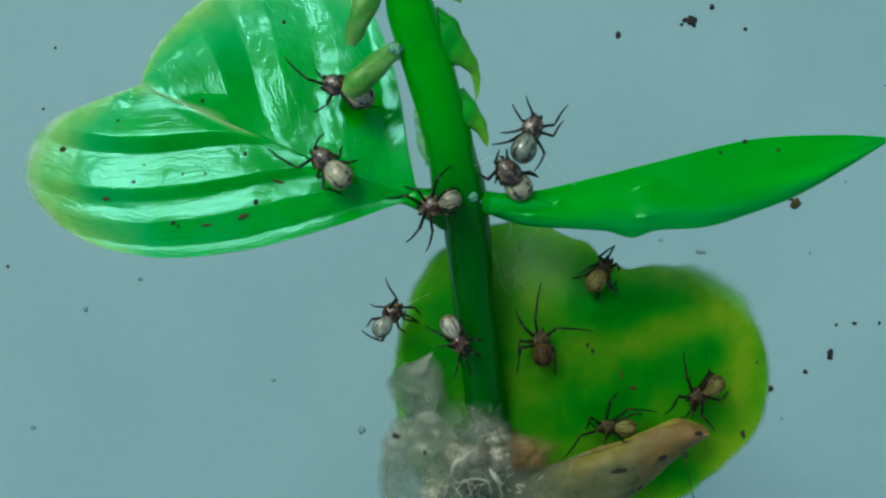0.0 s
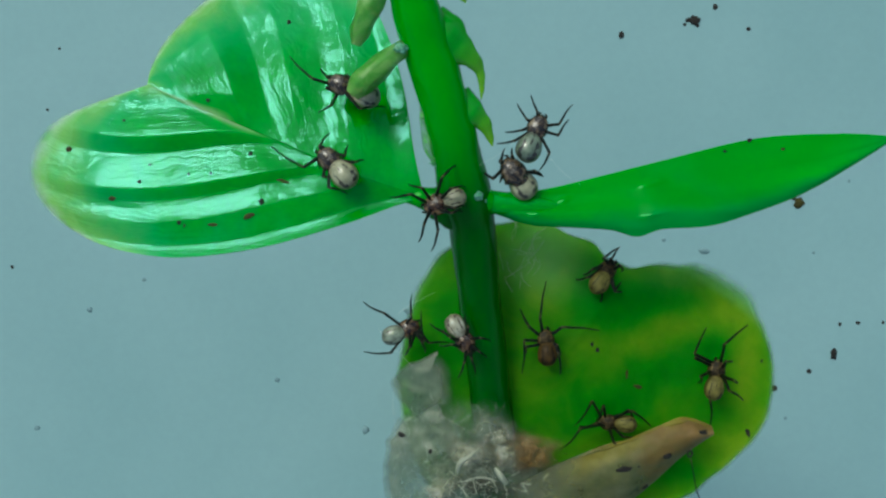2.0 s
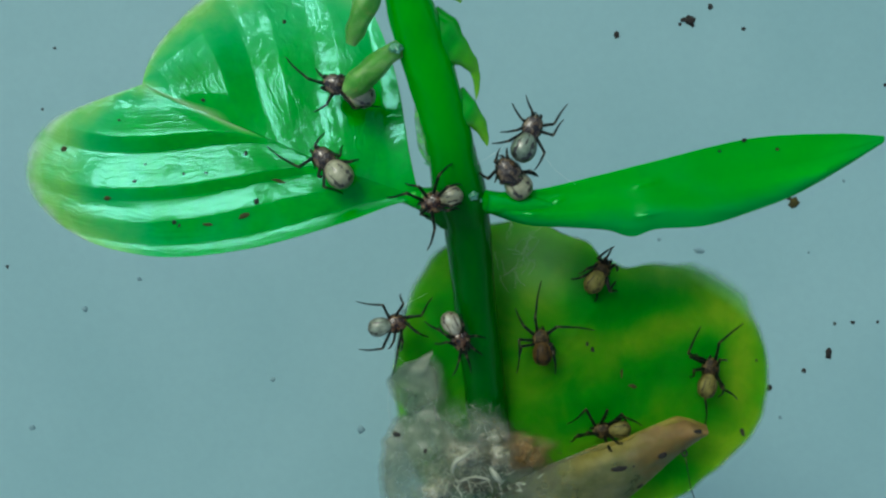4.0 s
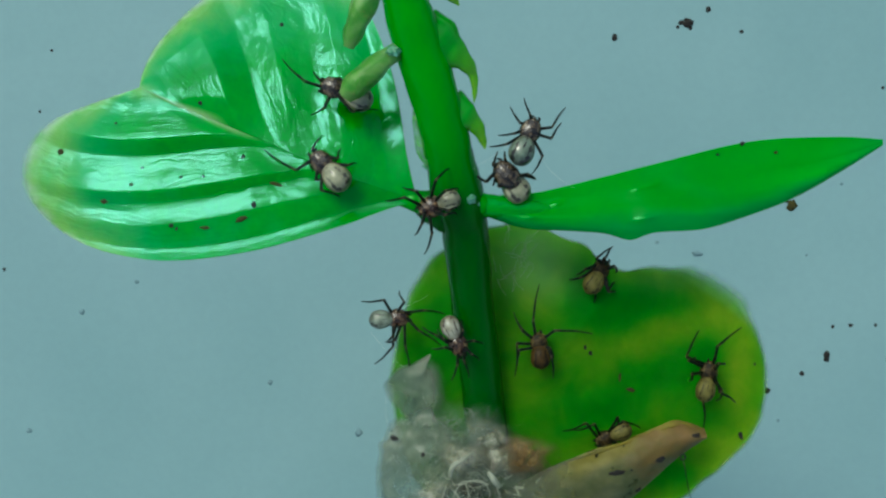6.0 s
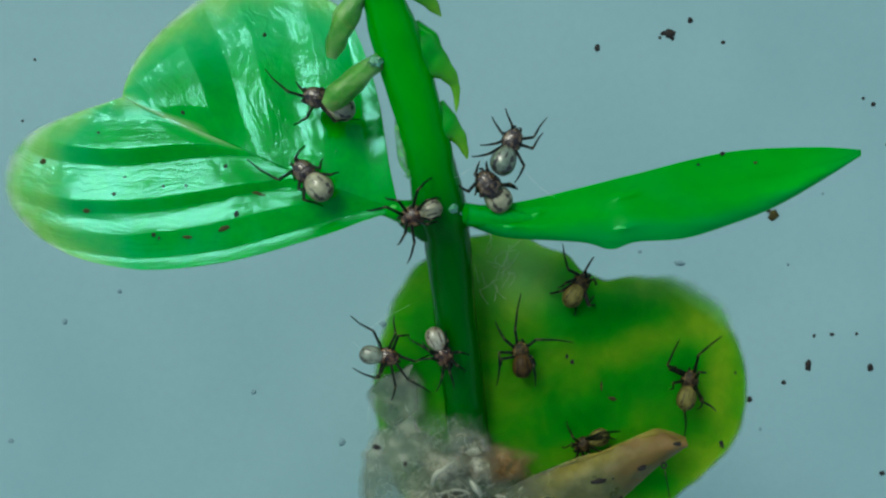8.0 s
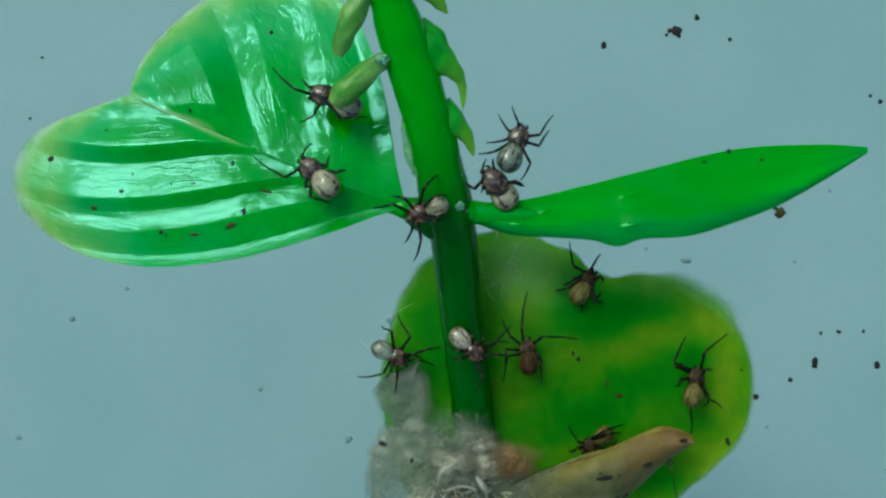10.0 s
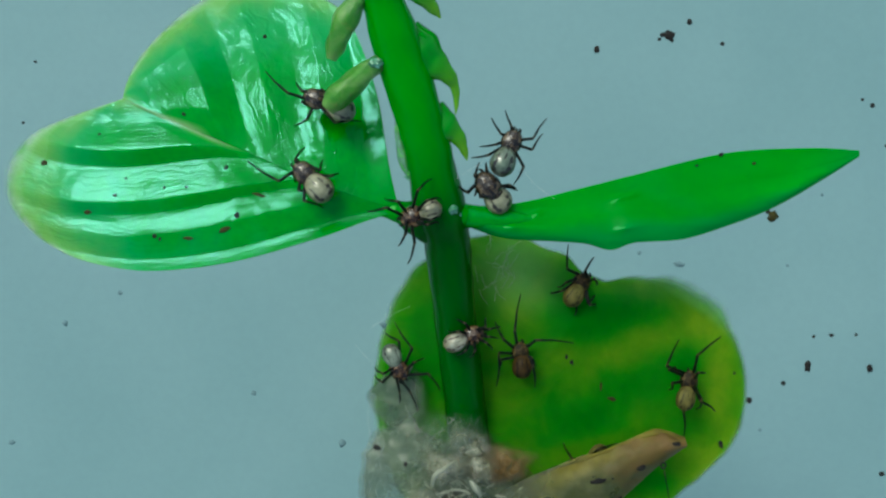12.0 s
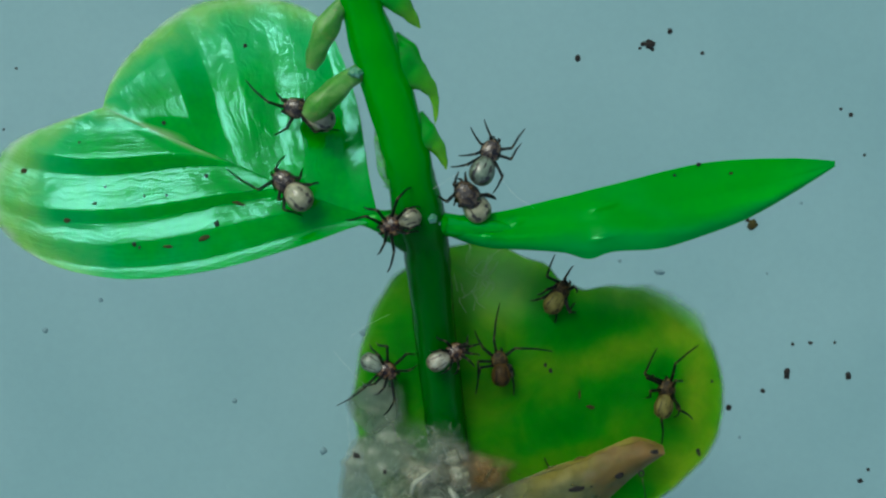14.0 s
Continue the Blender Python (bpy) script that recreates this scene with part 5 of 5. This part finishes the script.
    step(turner, 1, ((0, 1, 62, 60, 71), (0.5, 67, 37, 115, 11), (0.75, 58, 38, 32, 27), (1, 49, 39, -51, 42), (1.5, 66, 27, -96, 70), (3, 78, 32, -78, 66), (14, 78, 32, -78, 66)))
    step(turner, 2, ((0, 36, 55, 96, 38), (0.5, 104, 28, 176, 38), (1, 90, 64, 217, 72), (1.5, 119, 52, 213, 72), (3, 103, 51, 204, 72), (14, 103, 51, 204, 72)))
    step(turner, 3, ((0, 138, 63, 163, 60), (0.5, 121, 40, 202, 65), (0.75, 147, 27, 194, 48), (1, 172, 14, 186, 31), (1.5, 178, 14, 192, 24), (3, 185, 14, 196, 17), (14, 185, 14, 196, 17)))
    step(turner, 4, ((0, -47, 47, 29, 45), (0.25, -33, 47, -33, 40), (0.5, -19, 47, -94, 36), (1, 45, 52, -49, 17), (1.5, 6, 32, -45, 11), (3, 7, 32, -42, 11), (14, 7, 32, -42, 11)))
    step(turner, 5, ((0, -101, 34, -129, 44), (0.25, -83, 52, -149, 51), (0.5, -66, 69, -169, 58), (1, -14, 70, -96, 11), (1.5, 12, 70, -99, 66), (3, 21, 70, -94, 64), (14, 21, 70, -94, 64)))
    step(turner, 6, ((0, -157, 14, 102, 51), (0.5, -96, 53, 226, 47), (0.75, -133, 53, 235, 45), (1, -169, 52, 244, 42), (1.5, -159, 47, 245, 45), (3, -160, 49, 249, 41), (14, -160, 49, 249, 41)))
    step(turner, 7, ((0, -140, 60, -165, 65), (0.5, -144, 58, -214, 72), (1, -140, 60, -165, 65), (1.5, -81, 70, -100, 72), (3, -140, 60, -165, 65), (14, -140, 60, -165, 65)))
    walk(hider, [(t, put(x, y, z, 0, 0, turn)) for t, x, y, z, turn in (
        (0, 8.93, -9.66, 10.00, 178), (0.5, 8.72, -9.67, 10.00, 176), (1, 8.53, -9.53, 10.00, 179), (1.5, 8.70, -9.43, 10.00, 176), (3, 8.52, -9.69, 10.00, 176), (6, 8.89, -10.23, 9.80, 204), (8, 8.75, -10.14, 9.40, 204), (11, 8.85, -10.75, 9.00, 220), (12.5, 8.90, -11.40, 9.00, 213), (14, 9.06, -11.53, 9.00, 218))])
    step(hider, 0, ((0, 15, 14, 56, 11), (0.5, 12, 33, 59, 11), (1, -5, 33, 66, 11), (1.5, 20, 16, 62, 11), (3, -11, 17, 45, 56), (6, 30, 60, 60, 65), (8, 30, 60, 60, 65), (11, 30, 60, 60, 65), (12.5, 30, 60, 60, 65), (14, 30, 60, 60, 65)))
    step(hider, 1, ((0, -15, 64, -59, 72), (0.5, 66, 60, 90, 65), (0.75, -3, 57, 69, 68), (1, -72, 53, 48, 72), (1.5, -13, 65, 31, 58), (3, -58, 46, 24, 68), (4.5, 4, 53, 57, 66), (6, 66, 60, 90, 65), (8, 66, 60, 90, 65), (11, 66, 60, 90, 65), (12.5, 66, 60, 90, 65), (14, 66, 60, 90, 65)))
    step(hider, 2, ((0, 35, 70, 92, 67), (0.5, 41, 70, 110, 70), (1, 104, 60, 130, 65), (1.5, 104, 60, 130, 65), (3, 104, 60, 130, 65), (6, 104, 60, 130, 65), (8, 104, 60, 130, 65), (11, 104, 60, 130, 65), (12.5, 104, 60, 130, 65), (14, 104, 60, 130, 65)))
    step(hider, 3, ((0, 140, 60, 165, 65), (0.5, 140, 60, 165, 65), (1, 140, 60, 165, 65), (1.5, 140, 60, 165, 65), (3, 140, 60, 165, 65), (6, 140, 60, 165, 65), (8, 140, 60, 165, 65), (11, 140, 60, 165, 65), (12.5, 140, 60, 165, 65), (14, 140, 60, 165, 65)))
    step(hider, 4, ((0, -31, 41, 86, 58), (0.5, -28, 37, 96, 57), (1, -77, 23, 55, 55), (1.5, -55, 21, 63, 11), (3, -58, 14, 60, 39), (6, -75, 23, 4, 43), (8, -53, 67, 24, 72), (11, -53, 67, 24, 72), (12.5, -53, 67, 24, 72), (14, -53, 67, 24, 72)))
    step(hider, 5, ((0, -99, 14, -151, 67), (0.125, -98, 25, -194, 66), (0.25, -97, 36, -238, 65), (0.375, -97, 48, -281, 65), (0.5, -96, 59, -325, 64), (0.75, -122, 36, -276, 62), (1, -148, 14, -228, 60), (1.125, -124, 25, -245, 53), (1.25, -100, 35, -261, 46), (1.375, -76, 46, -277, 40), (1.5, -52, 57, -294, 33), (2.25, -87, 44, -276, 48), (3, -122, 31, -258, 63), (4.5, -104, 38, -306, 56), (6, -85, 45, -355, 50), (7, -76, 54, -408, 58), (8, -66, 62, -460, 66), (11, -66, 62, -460, 66), (12.5, -66, 62, -460, 66), (14, -66, 62, -460, 66)))
    step(hider, 6, ((0, -140, 14, 174, 11), (0.5, -135, 14, 187, 11), (1, -147, 14, 166, 36), (1.5, -155, 14, 143, 27), (3, -157, 14, 151, 40), (6, -167, 14, 130, 45), (8, -175, 37, 152, 43), (11, -175, 37, 152, 43), (12.5, -175, 37, 152, 43), (14, -175, 37, 152, 43)))
    step(hider, 7, ((0, -149, 14, 162, 64), (0.5, -140, 60, 195, 65), (1, -140, 60, 195, 65), (1.5, -138, 50, 128, 61), (3, -137, 32, 126, 57), (6, -140, 27, 69, 60), (7, -161, 36, 102, 58), (8, -182, 46, 134, 55), (11, -182, 46, 134, 55), (12.5, -182, 46, 134, 55), (14, -182, 46, 134, 55)))
    walk(sitter, [(t, put(x, y, z, 0, 0, turn)) for t, x, y, z, turn in (
        (0, -0.59, 2.10, 15.70, -162), (1.5, -0.65, 2.11, 15.70, -162), (3, -0.52, 2.26, 15.70, -162), (6.5, -0.54, 2.19, 15.70, -160), (14, -0.55, 2.23, 15.70, -159))])
    step(sitter, 0, ((0, 54, 56, 24, 58), (1.5, 56, 57, 26, 59), (3, 24, 74, 158, 75), (6.5, 60, 68, 30, 69), (14, 63, 67, 33, 69)))
    step(sitter, 1, ((0, 81, 53, 52, 56), (1.5, 83, 53, 53, 55), (3, 82, 50, 52, 53), (6.5, 79, 51, 49, 54), (14, 80, 51, 50, 54)))
    step(sitter, 2, ((0, 142, 69, 172, 71), (1.5, 142, 69, 172, 71), (3, 142, 69, 172, 71), (6.5, 140, 70, 170, 71), (14, 140, 69, 170, 70)))
    step(sitter, 3, ((0, 148, 70, 178, 71), (1.5, 148, 70, 178, 71), (3, 148, 70, 178, 71), (6.5, 146, 70, 176, 72), (14, 146, 70, 176, 71)))
    step(sitter, 4, ((0, -46, 54, -16, 56), (1.5, -46, 54, -16, 56), (3, -40, 53, -10, 55), (6.5, -44, 53, -15, 55), (14, -45, 53, -15, 55)))
    step(sitter, 5, ((0, -70, 64, -40, 66), (1.5, -71, 64, -41, 66), (3, -68, 65, -38, 67), (6.5, -71, 65, -41, 67), (14, -70, 65, -40, 67)))
    step(sitter, 6, ((0, -125, 50, -155, 52), (1.5, -126, 50, -156, 53), (3, -125, 52, -155, 54), (6.5, -127, 52, -157, 54), (14, -129, 51, -159, 54)))
    step(sitter, 7, ((0, -157, 65, 173, 67), (1.5, -157, 65, 173, 66), (3, -157, 65, 173, 67), (6.5, -159, 65, 171, 67), (14, -159, 64, 171, 66)))
    walk(reacher, [(t, put(x, y, z, 0, 0, turn)) for t, x, y, z, turn in (
        (0, 8.72, -1.00, 10.10, 58), (3, 8.66, -1.17, 10.10, 57), (6, 8.69, -0.96, 10.10, 60), (7, 8.71, -0.93, 10.10, 60), (8, 8.61, -1.21, 10.10, 57), (14, 8.74, -1.08, 10.10, 58))])
    step(reacher, 0, ((0, 90, 62, -26, 36), (3, 91, 62, -25, 36), (6, 89, 62, -28, 35), (7, 89, 62, -28, 35), (8, 97, 25, 43, 11), (14, 99, 14, 9, 21)))
    step(reacher, 1, ((0, 140, 37, 161, 72), (3, 141, 37, 163, 72), (6, 138, 37, 160, 72), (7, 138, 37, 160, 72), (8, 141, 36, 162, 72), (14, 140, 36, 161, 72)))
    step(reacher, 2, ((0, 154, 14, 134, 65), (3, 155, 14, 135, 65), (6, 152, 14, 132, 65), (7, 152, 14, 132, 65), (8, 155, 14, 135, 64), (14, 155, 14, 135, 64)))
    step(reacher, 3, ((0, -150, 14, -149, 56), (3, -149, 14, -148, 56), (6, -152, 14, -151, 56), (7, -152, 14, -151, 56), (8, -149, 14, -148, 55), (14, -150, 14, -149, 54)))
    step(reacher, 4, ((0, 62, 66, -9, 53), (3, 63, 65, -8, 53), (6, 61, 66, -10, 52), (7, 61, 66, -10, 52), (8, 51, 57, -8, 49), (14, 61, 60, -10, 50)))
    step(reacher, 5, ((0, -18, 70, -113, 72), (3, -10, 70, -110, 72), (6, -30, 70, -115, 72), (7, -32, 70, -114, 72), (8, -14, 70, -110, 72), (14, -22, 70, -110, 72)))
    step(reacher, 6, ((0, -139, 14, -19, 61), (3, -138, 14, -18, 61), (6, -141, 14, -20, 61), (7, -141, 14, -21, 61), (8, -138, 14, -18, 61), (14, -138, 14, -19, 61)))
    step(reacher, 7, ((0, -126, 14, -67, 68), (3, -125, 14, -66, 68), (6, -128, 14, -68, 68), (7, -128, 14, -68, 68), (8, -125, 14, -67, 68), (14, -125, 14, -68, 68)))


motions()
